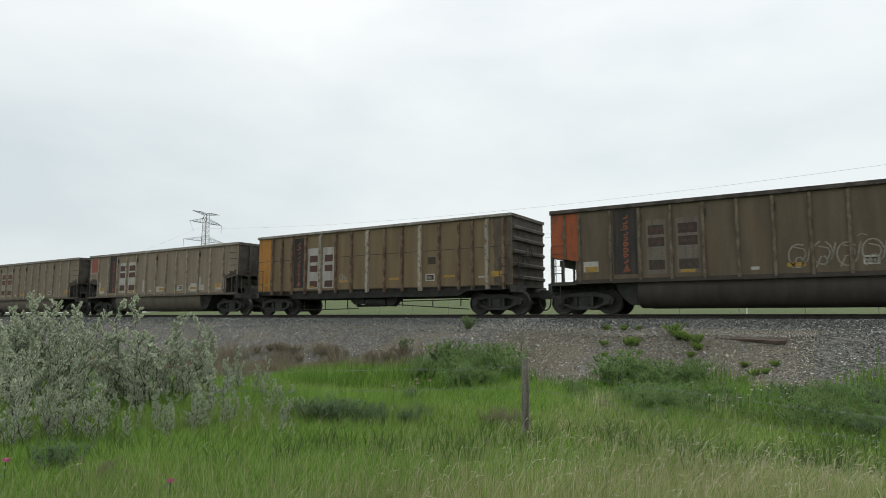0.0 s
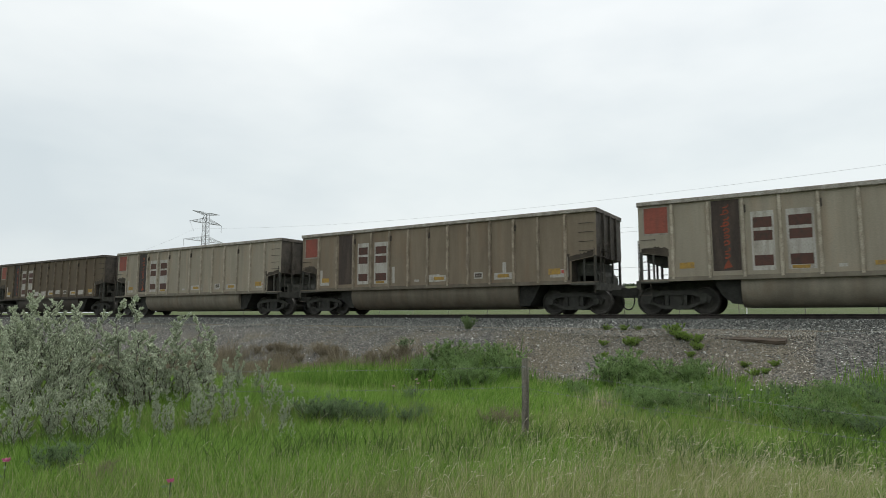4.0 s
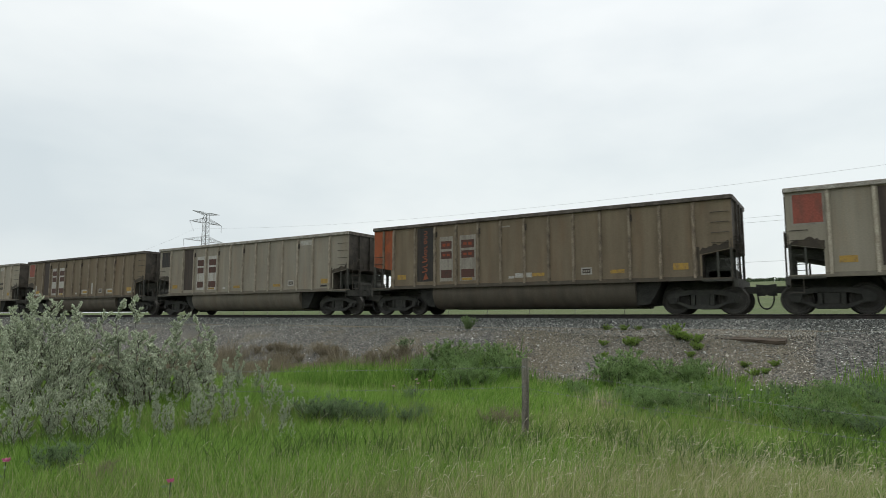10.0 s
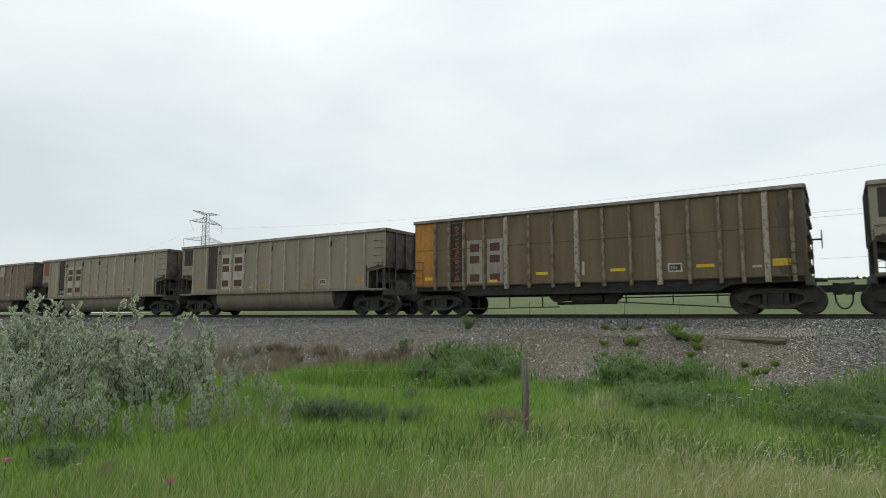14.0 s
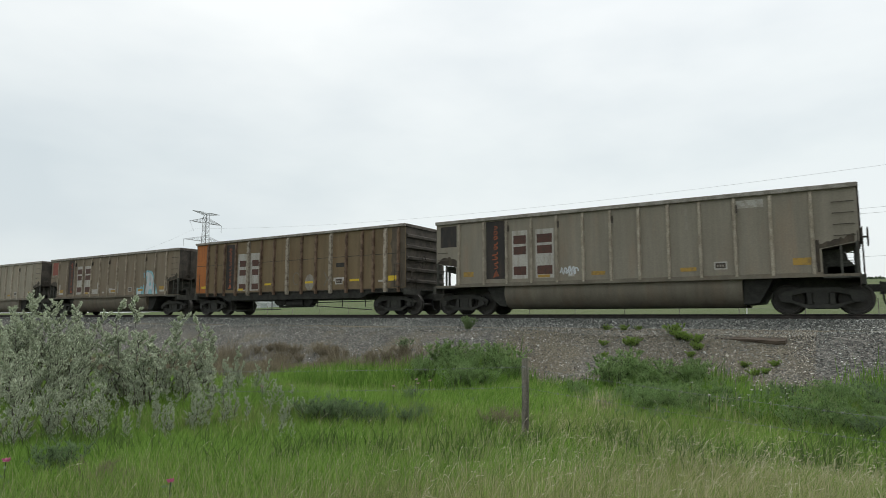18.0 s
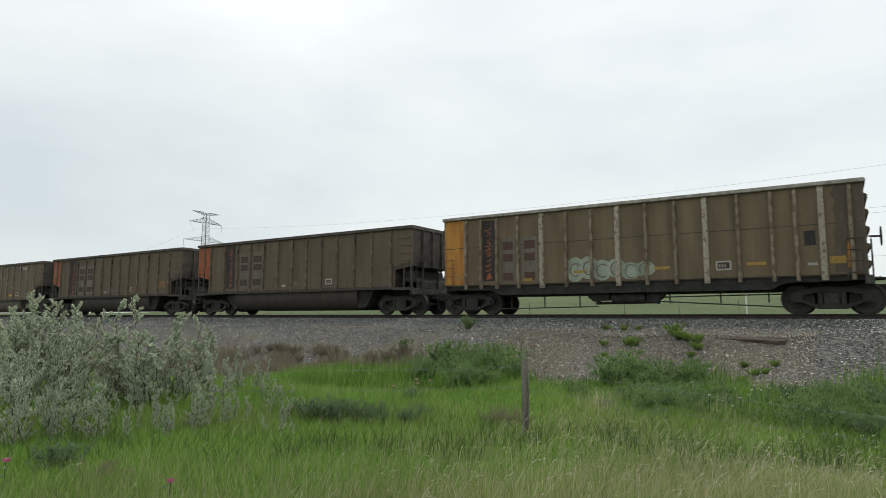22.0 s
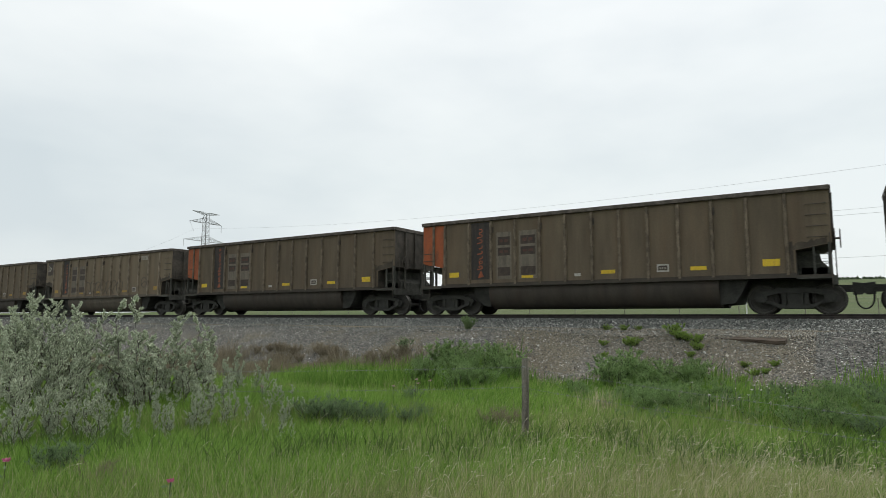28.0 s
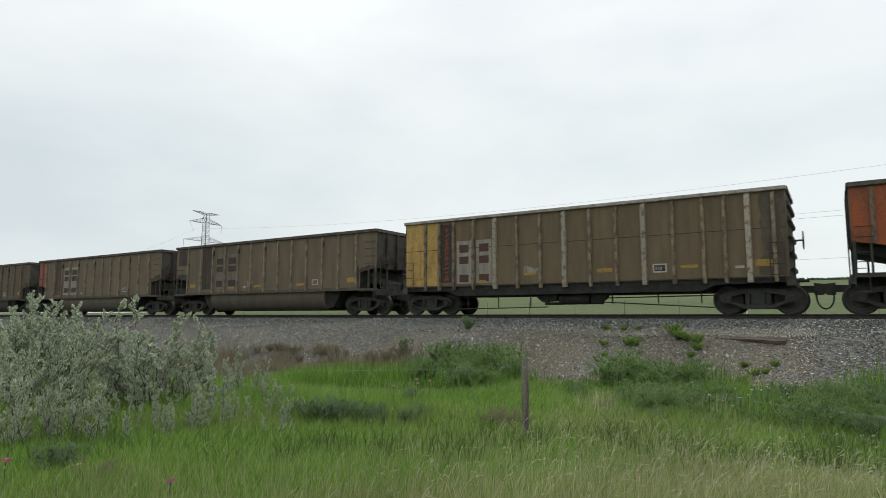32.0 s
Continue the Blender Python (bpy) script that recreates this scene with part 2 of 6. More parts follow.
def part(name, bm, material, parent=None, label="", at=None):
    """Links a bmesh, or a mesh that is already made, as one object under a thing or a part."""
    ob = new(name, mesh_of(name, bm, material) if isinstance(bm, bmesh.types.BMesh) else bm)
    if parent:
        ob.parent = parent
    if at is not None:
        ob.matrix_basis = at
    return tagged(ob, label)


def cloud(name, verts, faces, material, smooth=False):
    """A mesh object from numpy arrays of vertices and equal-sided faces."""
    me = bpy.data.meshes.new(name)
    k = faces.shape[1]
    me.vertices.add(len(verts)), me.loops.add(faces.size), me.polygons.add(len(faces))
    me.vertices.foreach_set("co", np.asarray(verts, np.float32).ravel())
    me.loops.foreach_set("vertex_index", np.asarray(faces, np.int32).ravel())
    me.polygons.foreach_set("loop_start", np.arange(0, faces.size, k, dtype=np.int32))
    me.update(calc_edges=True)
    me.materials.append(material)
    return me


BM = bmesh.new
# ---- the lie of the land ----
TRACK, RAIL = 22.90, 1.656
PROFILE = ((-4000, -6), (-60, -0.3), (-3, 0.0), (6, -0.08), (11, -0.20), (14.8, -0.16), (15.8, 0.22), (17.9, 1.12), (18.9, 1.20), (19.8, 1.24),
           (20.8, 1.41), (21.45, 1.485), (24.35, 1.485), (25.4, 1.36), (28.0, 0.8), (33, 1.05), (45, 1.55), (80, 2.8), (200, 8.2), (420, 22.0), (700, 31), (1500, 37), (4500, 39))
PX, PZ = np.array([p[0] for p in PROFILE], float), np.array([p[1] for p in PROFILE], float)


def ground_z(x, y):
    """Height of the ground; numpy arrays or numbers."""
    x, y = np.asarray(x, float), np.asarray(y, float)
    z = np.interp(y, PX, PZ)
    bank = np.exp(-((y - 16.7) / 1.6) ** 2)
    z = z + bank * (0.10 * np.sin(x * 0.55 + 1.0) + 0.07 * np.sin(x * 1.3) - 0.05)
    near = np.clip((15.1 - y) / 3, 0, 1) * np.clip((y + 20) / 10, 0, 1)
    z = z + near * (0.05 * np.sin(x * 0.8 + y * 0.5) + 0.04 * np.sin(x * 0.37 - y * 0.9))
    far = np.clip((y - 120) / 200, 0, 1)
    rise = np.clip((x / np.maximum(y, 1) + 1.55) / 0.7, 0, 1)
    rise = rise * rise * (3 - 2 * rise)
    hill = z + far * (2.0 * np.sin(x / 170 + 0.6) + 1.5 * np.sin(x / 71 + y / 150)) - np.clip((y - 200) / 300, 0, 1) * 2
    return np.where(y > 45, np.minimum(z, 1.12 + 0.0097 * y) * (1 - rise) + hill * rise, z)


def ground_mesh(material):
    xs = np.concatenate([-np.geomspace(4500, 72, 34), np.linspace(-70, 30, 167), np.geomspace(32, 4500, 34)])
    ys = np.concatenate([-np.geomspace(4000, 6, 16), np.linspace(-5, 34, 118), np.geomspace(35, 4400, 60)])
    gx, gy = np.meshgrid(xs, ys)
    gz = ground_z(gx, gy)
    v = np.stack([gx, gy, gz], -1).reshape(-1, 3)
    w = len(xs)
    i = (np.arange(len(ys) - 1)[:, None] * w + np.arange(w - 1)[None, :]).ravel()
    return cloud("ground", v, np.stack([i, i + 1, i + w + 1, i + w], -1), material)


def ground_material():
    m = bpy.data.materials.new("ground_soil_gravel_and_turf")
    m.use_nodes = True
    n, l = m.node_tree.nodes, m.node_tree.links
    b = n["Principled BSDF"]
    b.inputs["Roughness"].default_value, b.inputs["Specular IOR Level"].default_value = 0.95, 0.15
    co, sep = n.new("ShaderNodeTexCoord"), n.new("ShaderNodeSeparateXYZ")
    l.new(co.outputs["Object"], sep.inputs[0])

    def noise_at(scale, detail=4):
        t = n.new("ShaderNodeTexNoise")
        t.inputs["Scale"].default_value, t.inputs["Detail"].default_value = scale, detail
        l.new(co.outputs["Object"], t.inputs["Vector"])
        return t.outputs["Fac"]

    def ramp(src, stops):
        r = n.new("ShaderNodeValToRGB")
        e = r.color_ramp.elements
        while len(e) < len(stops):
            e.new(0.5)
        for k, (p, c) in zip(e, stops):
            k.position, k.color = p, (*c, 1) if len(c) == 3 else c
        l.new(src, r.inputs[0])
        return r.outputs[0]

    def mix(fac, a, c, mode="MIX"):
        x = n.new("ShaderNodeMix")
        x.data_type, x.blend_type = "RGBA", mode
        for key, val in ((0, fac), (6, a), (7, c)):
            if isinstance(val, (int, float)):
                x.inputs[key].default_value = val
            else:
                l.new(val, x.inputs[key])
        return x.outputs[2]

    def step(lo, hi, wob):
        """1 beyond the line y = lo..hi, with a ragged edge."""
        a, r = n.new("ShaderNodeMath"), n.new("ShaderNodeMapRange")
        a.operation = "MULTIPLY_ADD"
        a.inputs[1].default_value = wob
        l.new(noise_at(0.9, 5), a.inputs[0])
        l.new(sep.outputs["Y"], a.inputs[2])
        r.inputs[1].default_value, r.inputs[2].default_value = lo + wob / 2, hi + wob / 2
        l.new(a.outputs[0], r.inputs[0])
        return r.outputs[0]

    vor = n.new("ShaderNodeTexVoronoi")
    vor.inputs["Scale"].default_value = 17.0
    l.new(co.outputs["Object"], vor.inputs["Vector"])
    stone = ramp(vor.outputs["Color"], [(0.0, (0.05, 0.048, 0.044)), (0.5, (0.125, 0.12, 0.107)), (1.0, (0.28, 0.265, 0.235))])
    sandy = ramp(noise_at(30, 3), [(0.35, (0.106, 0.093, 0.066)), (0.65, (0.208, 0.184, 0.134))])
    east, bench = n.new("ShaderNodeMapRange"), n.new("ShaderNodeMath")
    east.inputs[1].default_value, east.inputs[2].default_value, east.inputs[3].default_value, east.inputs[4].default_value = -14.0, -8.0, -0.16, 0.05
    l.new(sep.outputs["X"], east.inputs[0])
    bench.operation = "ADD"
    l.new(noise_at(0.8, 5), bench.inputs[0])
    l.new(east.outputs[0], bench.inputs[1])
    grey, bench2 = n.new("ShaderNodeMapRange"), n.new("ShaderNodeMath")
    grey.inputs[1].default_value, grey.inputs[2].default_value, grey.inputs[3].default_value, grey.inputs[4].default_value = -1.4, 0.0, 0.0, -0.25
    l.new(sep.outputs["X"], grey.inputs[0])
    bench2.operation = "ADD"
    l.new(bench.outputs[0], bench2.inputs[0])
    l.new(grey.outputs[0], bench2.inputs[1])
    slope = mix(ramp(bench2.outputs[0], [(0.38, (0, 0, 0)), (0.56, (1, 1, 1))]), stone, sandy)
    soil = ramp(noise_at(9), [(0.35, (0.04, 0.055, 0.018)), (0.65, (0.085, 0.115, 0.035))])
    turf = mix(ramp(noise_at(0.05, 5), [(0.4, (0, 0, 0)), (0.62, (1, 1, 1))]),
               ramp(noise_at(1.7), [(0.3, (0.068, 0.098, 0.038)), (0.7, (0.094, 0.126, 0.050))]),
               ramp(noise_at(1.1), [(0.3, (0.088, 0.112, 0.048)), (0.7, (0.122, 0.140, 0.065))]))
    c = mix(step(14.8, 15.5, 1.5), soil, slope)
    c = mix(step(18.55, 18.75, 0.3), c, sandy)
    c = mix(step(19.1, 19.4, 0.4), c, stone)
    c = mix(step(26.4, 28.0, 1.0), c, turf)
    l.new(c, b.inputs["Base Color"])
    bp = n.new("ShaderNodeBump")
    bp.inputs["Strength"].default_value, bp.inputs["Distance"].default_value = 0.6, 0.05
    l.new(vor.outputs["Distance"], bp.inputs["Height"])
    l.new(bp.outputs[0], b.inputs["Normal"])
    return m


ground = tagged(new("ground", ground_mesh(ground_material())), "prairie ground with a gravel railway embankment and green pasture", "ground", kind="structure")

# ---- track ----
track = tagged(new("railway_track"), "straight ballasted railway track with rusty rails", "railway track", kind="structure")
for side in (-1, 1):
    yc = TRACK + side * 0.755
    bm = BM()
    prism(bm, [(yc - 0.07, RAIL - 0.17), (yc + 0.07, RAIL - 0.17), (yc + 0.07, RAIL - 0.155), (yc + 0.012, RAIL - 0.135), (yc + 0.012, RAIL - 0.05),
               (yc + 0.036, RAIL - 0.035), (yc + 0.036, RAIL - 0.004), (yc - 0.036, RAIL - 0.004), (yc - 0.036, RAIL - 0.035), (yc - 0.012, RAIL - 0.05),
               (yc - 0.012, RAIL - 0.135), (yc - 0.07, RAIL - 0.155)], -700, 700, "x")
    rail = part("rail", bm, RAILM, track, "rusty steel rail")
    part("rail_head", prism(BM(), [(yc - 0.034, RAIL - 0.004), (yc + 0.034, RAIL - 0.004), (yc + 0.03, RAIL), (yc - 0.03, RAIL)], -700, 700, "x"), RAILTOP, rail, "polished running surface")
TIE = mat("tarred_tie_wood", (0.055, 0.043, 0.033), (0.03, 0.025, 0.02), rough=0.9, scale=6, stretch=(1, 0.2, 1), bump=0.5)
tie_mesh = mesh_of("tie", box(BM(), -0.115, 0.115, -1.3, 1.3, -0.18, 0), TIE)
for i in range(230):
    part("tie", tie_mesh, None, track, at=pose(-110 + i * 0.53 + random.uniform(-0.03, 0.03), TRACK + random.uniform(-0.02, 0.02), RAIL - 0.165, 0, 0, random.uniform(-1, 1)))

# ---- coal cars ----
PITCH = 16.18
A_HALF, B_HALF = 7.335, 7.23
A_TOP, B_TOP = 3.845, 3.955
A_RIBS = tuple(0.995 * x for x in (1.12, 2.27, 3.29, 4.34, 5.37, 6.39, 7.41, 8.41, 9.39, 10.40, 11.45, 12.48, 13.57))
B_RIBS = (1.06, 1.75, 2.46, 3.38, 4.36, 5.33, 6.29, 7.24, 8.22, 9.18, 10.13, 11.10, 12.05, 12.70, 13.38, 14.10)
B_PALE = (4.36, 7.24, 10.13, 13.38)
FACE = -1.50                      # the plane of the near side plates


def truck_meshes():
    d = {}
    bm = BM()
    box(bm, -0.22, 0.22, -1.0, 1.0, 0.36, 0.68)
    box(bm, -0.62, 0.62, -0.62, 0.62, 0.26, 0.66)
    d["bolster"] = mesh_of("truck", bm, UNDER)
    bm = BM()
    prism(bm, [(-1.14, 0.56), (-0.98, 0.68), (-0.45, 0.80), (0.45, 0.80), (0.98, 0.68), (1.14, 0.56), (1.0, 0.52), (0.45, 0.64), (-0.45, 0.64), (-1.0, 0.52)], -0.08, 0.08)
    prism(bm, [(-1.14, 0.56), (-1.0, 0.52), (-0.62, 0.36), (-0.40, 0.30), (0.40, 0.30), (0.62, 0.36), (1.0, 0.52), (1.14, 0.56), (1.06, 0.36), (0.72, 0.32), (0.42, 0.17), (-0.42, 0.17), (-0.72, 0.32), (-1.06, 0.36)], -0.08, 0.08)
    for s in (-1, 1):
        box(bm, s * 0.30 - 0.06, s * 0.30 + 0.06, -0.08, 0.08, 0.28, 0.66)
        box(bm, s * 0.89 - 0.13, s * 0.89 + 0.13, -0.10, 0.10, 0.36, 0.62)
    d["side_frame"] = mesh_of("side_frame", bm, IRON)
    coil = [(0.21 if r % 2 else 0.17, 0.31 + 0.032 * r) for r in range(11)]
    bm = prism(BM(), coil + [(-x, z) for x, z in coil[::-1]], -0.05, 0.05)
    d["spring_nest"] = mesh_of("spring_nest", bm, IRON)
    bm = BM()
    prof = ((0.06, -0.10), (0.10, -0.07), (0.15, -0.05), (0.30, -0.015), (0.40, -0.02), (0.415, -0.066), (0.456, -0.066), (0.460, 0.03), (0.490, 0.05), (0.490, 0.07), (0.40, 0.07), (0.15, 0.04), (0.08, 0.06))
    lathe(bm, prof, -0.755, 24)
    lathe(bm, tuple((r, -y) for r, y in prof[::-1]), 0.755, 24)
    rod(bm, (0, -0.98, 0), (0, 0.98, 0), 0.08, n=10)
    d["wheelset"] = mesh_of("wheelset", bm, TYRE)
    bm = BM()
    rod(bm, (0, -0.14, 0.457), (0, -0.02, 0.457), 0.105, n=12)
    d["bearing_cap"] = mesh_of("bearing_cap", bm, IRON)
    return d


TRUCK = truck_meshes()


def add_truck(car, x):
    t = part("truck", TRUCK["bolster"], None, car, "grimy two-axle freight truck", pose(x, 0, 0))
    for s in (-1, 1):
        part("side_frame", TRUCK["side_frame"], None, t, "cast side frame", pose(0, s * 0.98, 0))
        part("spring_nest", TRUCK["spring_nest"], None, t, "", pose(0, s * 0.98, 0))
        for e in (-0.89, 0.89):
            part("bearing_cap", TRUCK["bearing_cap"], None, t, "", pose(e, s * 1.02, 0, 0, 0, 0 if s < 0 else 180))
        part("wheelset", TRUCK["wheelset"], None, t, "steel wheels on one axle", pose(s * 0.89, 0, 0.457))


def add_coupler(car, s, half):
    bm = BM()
    box(bm, s * (half - 0.5), s * 7.82, -0.12, 0.12, 0.68, 0.90)
    prism(bm, [(s * 7.80, 0.60), (s * 8.03, 0.60), (s * 8.12, 0.68), (s * 8.12, 0.94), (s * 7.80, 0.98)], -0.17, 0.13)
    part("coupler", bm, IRON, car, "knuckle coupler")
    bm = BM()
    pts = [(s * 7.86, -0.35, 0.68)] + [(s * (7.86 + 0.23 * (1 - math.cos(a))), -0.35, 0.52 - 0.36 * math.sin(a)) for a in np.linspace(0, math.pi / 2, 7)]
    for p, q in zip(pts, pts[1:]):
        rod(bm, p, q, 0.026, n=6)
    part("air_hose", bm, HOSE, car, "drooping rubber brake hose")


def add_rungs(car, xs, zs, y, stand=0.07, name="grab_iron"):
    me = None
    for z in zs:
        if me is None:
            bm = BM()
            rod(bm, (xs[0], -stand, 0), (xs[1], -stand, 0), 0.013, n=5)
            for x in xs:
                rod(bm, (x, -stand, 0), (x, 0.0, 0), 0.013, n=5)
            me = mesh_of(name, bm, SOOT)
        part(name, me, None, car, at=pose(0, y, z))


def brake_wheel(car, x, y, z):
    bm = BM()
    rings = []
    for a in np.linspace(0, 2 * math.pi, 16, endpoint=False):
        rings.append([bm.verts.new((x + 0.017 * math.sin(b), y + (0.28 + 0.017 * math.cos(b)) * math.cos(a), z + (0.28 + 0.017 * math.cos(b)) * math.sin(a))) for b in np.linspace(0, 2 * math.pi, 5, endpoint=False)])
    for i in range(16):
        for k in range(5):
            bm.faces.new((rings[i][k], rings[i - 1][k], rings[i - 1][(k + 1) % 5], rings[i][(k + 1) % 5]))
    rod(bm, (x, y - 0.28, z), (x, y + 0.28, z), 0.012, n=5)
    rod(bm, (x, y, z - 0.28), (x, y, z + 0.28), 0.012, n=5)
    rod(bm, (x - 0.30, y, z), (x + 0.02, y, z), 0.03, n=8)
    part("brake_wheel", bm, SOOT, car, "hand brake wheel on the car end")


def tub_car(tone):
    """Bathtub coal car: ribbed side plates, cut-away ends, twin round tubs under the sill."""
    car = new("bathtub_coal_car")
    H, T, Z0 = A_HALF, A_TOP, 1.17
    side, rib = TONE[tone], RIB[tone]
    outline = [(-H, 2.10), (-H + 0.95, 1.93), (-H + 0.95, Z0), (H - 0.95, Z0), (H - 0.95, 1.93), (H, 2.10), (H, T - 0.06), (-H, T - 0.06)]
    for s in (-1, 1):
        part("side_plate", prism(BM(), outline, s * 1.50, s * 1.485), side, car, "dusty steel side plating")
        bm = BM()
        box(bm, -H - 0.02, H + 0.02, s * 1.60, s * 1.40, T - 0.14, T)
        bmesh.ops.bevel(bm, geom=bm.edges[:], offset=0.015, segments=1, affect="EDGES")
        part("top_chord", bm, CHORD if tone in "gst" else CHORD_D, car, "battered top rail")
        bm = BM()
        box(bm, -H, H, s * 1.60, s * 1.38, 1.09, Z0)
        box(bm, -H + 0.95, H - 0.95, s * 1.56, s * 1.50, Z0, Z0 + 0.06)
        part("side_sill", bm, TUB[tone], car, "side sill")
        # the round tub on this side of the centre sill
        prof = [(s * 1.44, 1.09), (s * 1.475, 0.90)] + [(s * (0.86 + 0.615 * math.cos(a)), 0.90 - 0.69 * math.sin(a)) for a in np.linspace(0.12, math.pi / 2, 14)]
        prof += [(s * 0.62, 0.21), (s * 0.42, 0.30), (s * 0.34, 0.5), (s * 0.34, 1.09)]
        bm = prism(BM(), prof, -4.20, 4.18, "x")
        for e in (-1.9, 2.4):
            prism(bm, [(a * 1.003, z - 0.004) for a, z in prof[1:16]] + [(s * 0.6, 0.5)], e - 0.012, e + 0.012, "x")
        tub = part("tub", bm, TUB[tone], car, "rounded under-slung tub")
        for f in tub.data.polygons:
            f.use_smooth = True
        tub.data.set_sharp_from_angle(angle=radians(35))
    rib_me = mesh_of("side_rib", hat(BM(), 0.042, 0.062, -1.50, -1.585, Z0, T - 0.12), rib)
    for x in A_RIBS:
        part("side_rib", rib_me, None, car, at=pose(-H + x, 0, 0))
        part("side_rib", rib_me, None, car, at=pose(-H + x, 0, 0, 0, 0, 180))
    hook = BM()
    box(hook, 0.062, 0.10, -1.55, -1.50, 3.22, 3.46)
    rod(hook, (0.08, -1.575, 3.20), (0.08, -1.575, 3.40), 0.014, n=5)
    hook_me = mesh_of("rib_bracket", hook, SOOT)
    for i in (2, 4, 6, 10):
        part("rib_bracket", hook_me, None, car, at=pose(-H + A_RIBS[i], 0, 0))
    for s in (-1, 1):
        bm = BM()
        prism(bm, [(-1.485, 2.08), (1.485, 2.08), (1.485, T - 0.1), (-1.485, T - 0.1)], s * (H - 0.02), s * H, "x")
        for y in (-0.75, 0.0, 0.75):
            box(bm, s * H, s * (H + 0.07), y - 0.05, y + 0.05, 2.08, T - 0.12)
        part("end_plate", bm, SOOT, car, "sooty end wall")
        bm = BM()
        box(bm, s * (H - 0.06), s * (H + 0.05), -1.5, 1.5, T - 0.14, T)
        part("end_chord", bm, CHORD_D, car)
        part("slope_sheet", prism(BM(), [(s * (H - 0.02), 2.13), (s * (H - 0.97), 1.96), (s * (H - 0.97), 1.92), (s * (H - 0.02), 2.09)], -1.485, 1.485), SOOT, car, "sooty sloping end sheet")
        part("bulkhead", box(BM(), s * (H - 0.99), s * (H - 0.95), -1.485, 1.485, 1.13, 1.94), SOOT, car, "sooty cross wall")
        # solid filler added under the slope sheet, so less sky shows through the opening
        bm = BM()
        if s > 0:
            prism(bm, [(H - 0.95, 1.13), (H - 0.12, 1.13), (H - 0.12, 1.42), (H - 0.30, 1.62), (H - 0.36, 1.95), (H - 0.95, 1.93)], -0.9, 1.42)
        else:
            prism(bm, [(0.95 - H, 1.60), (0.95 - H, 1.93), (0.10 - H, 2.04), (0.10 - H, 1.80)], -0.9, 1.42)
        part("end_cabinet", bm, UNDER, car, "dark filler block in the end opening")
        bm = BM()
        box(bm, s * (H - 0.95), s * (H + 0.10), -1.60, 1.60, 1.05, 1.13)
        box(bm, s * (H - 0.02), s * (H + 0.10), -1.58, 1.58, 0.86, 1.05)
        part("end_platform", bm, UNDER, car, "end platform")
        for y in (-1.47, 1.47):
            bm = BM()
            box(bm, s * (H - 0.10), s * (H - 0.02), y - 0.04, y + 0.04, 1.13, 2.12)
            box(bm, s * (H - 0.50), s * (H - 0.44), y - 0.03, y + 0.03, 1.13, 2.0)
            rod(bm, (s * (H - 0.06), y, 1.5), (s * (H - 0.48), y, 1.5), 0.014, n=5)
            rod(bm, (s * (H - 0.06), y, 1.78), (s * (H - 0.48), y, 1.78), 0.014, n=5)
            part("corner_steps", bm, UNDER, car, "corner posts with steps between")
        for y in (-0.62, 0.62):
            part("end_post", box(BM(), s * (H - 0.12), s * (H - 0.05), y - 0.04, y + 0.04, 1.13, 2.05), UNDER, car)
        bm = BM()
        for y in (-1.30, -0.86):
            rod(bm, (s * (H + 0.08), y, 1.05), (s * (H + 0.08), y, 2.55), 0.016, n=5)
        for z in np.arange(1.2, 2.6, 0.3):
            rod(bm, (s * (H + 0.08), -1.30, z), (s * (H + 0.08), -0.86, z), 0.014, n=5)
        for z in (2.4, 2.5):
            rod(bm, (s * H, -1.30, z), (s * (H + 0.08), -1.30, z), 0.014, n=5)
        part("end_ladder", bm, SOOT, car, "thin end ladder")
        add_coupler(car, s, H)
        add_truck(car, s * 6.28)
    part("centre_sill", box(BM(), -7.4, 7.4, -0.30, 0.30, 0.72, 1.16), UNDER, car)
    part("tub_hanger", prism(BM(), [(4.19, 0.30), (4.62, 0.34), (4.80, 0.62), (5.05, 1.10), (4.19, 1.10)], -1.30, 1.30), SILL, car)
    part("tub_hanger", prism(BM(), [(-4.21, 0.30), (-4.21, 1.10), (-5.05, 1.10), (-4.80, 0.62), (-4.50, 0.34)], -1.30, 1.30), SILL, car)
    part("floor", box(BM(), -H + 1.0, H - 1.0, -1.485, 1.485, 1.12, 1.16), SOOT, car)
    bm = BM()
    rod(bm, (H - 0.45, -0.2, 1.32), (H - 0.45, 1.0, 1.32), 0.17, n=12)
    part("air_reservoir", bm, UNDER, car, "dark brake reservoir on the end platform")
    part("valve_box", box(BM(), H - 0.85, H - 0.15, -0.9, -0.35, 1.13, 1.42), UNDER, car)
    add_rungs(car, (H - 0.62, H - 0.10), (2.30, 2.63, 2.97, 3.30), FACE)
    add_rungs(car, (-H + 0.10, -H + 0.55), (2.22, 2.52), FACE)
    brake_wheel(car, H + 0.22, -0.95, 2.28)
    bm = BM()
    rod(bm, (-H + 0.04, -1.62, 0.75), (-H + 0.04, -1.62, 2.4), 0.014, n=5)
    box(bm, -H + 0.02, -H + 0.40, -1.63, -1.58, 0.62, 0.65)
    rod(bm, (-H + 0.38, -1.60, 0.63), (-H + 0.38, -1.60, 1.1), 0.014, n=5)
    part("sill_step", bm, SOOT, car)
    part("handrail", rod(BM(), (H - 0.04, -1.62, 0.75), (H - 0.04, -1.62, 2.4), 0.014, n=5), SOOT, car)
    return car


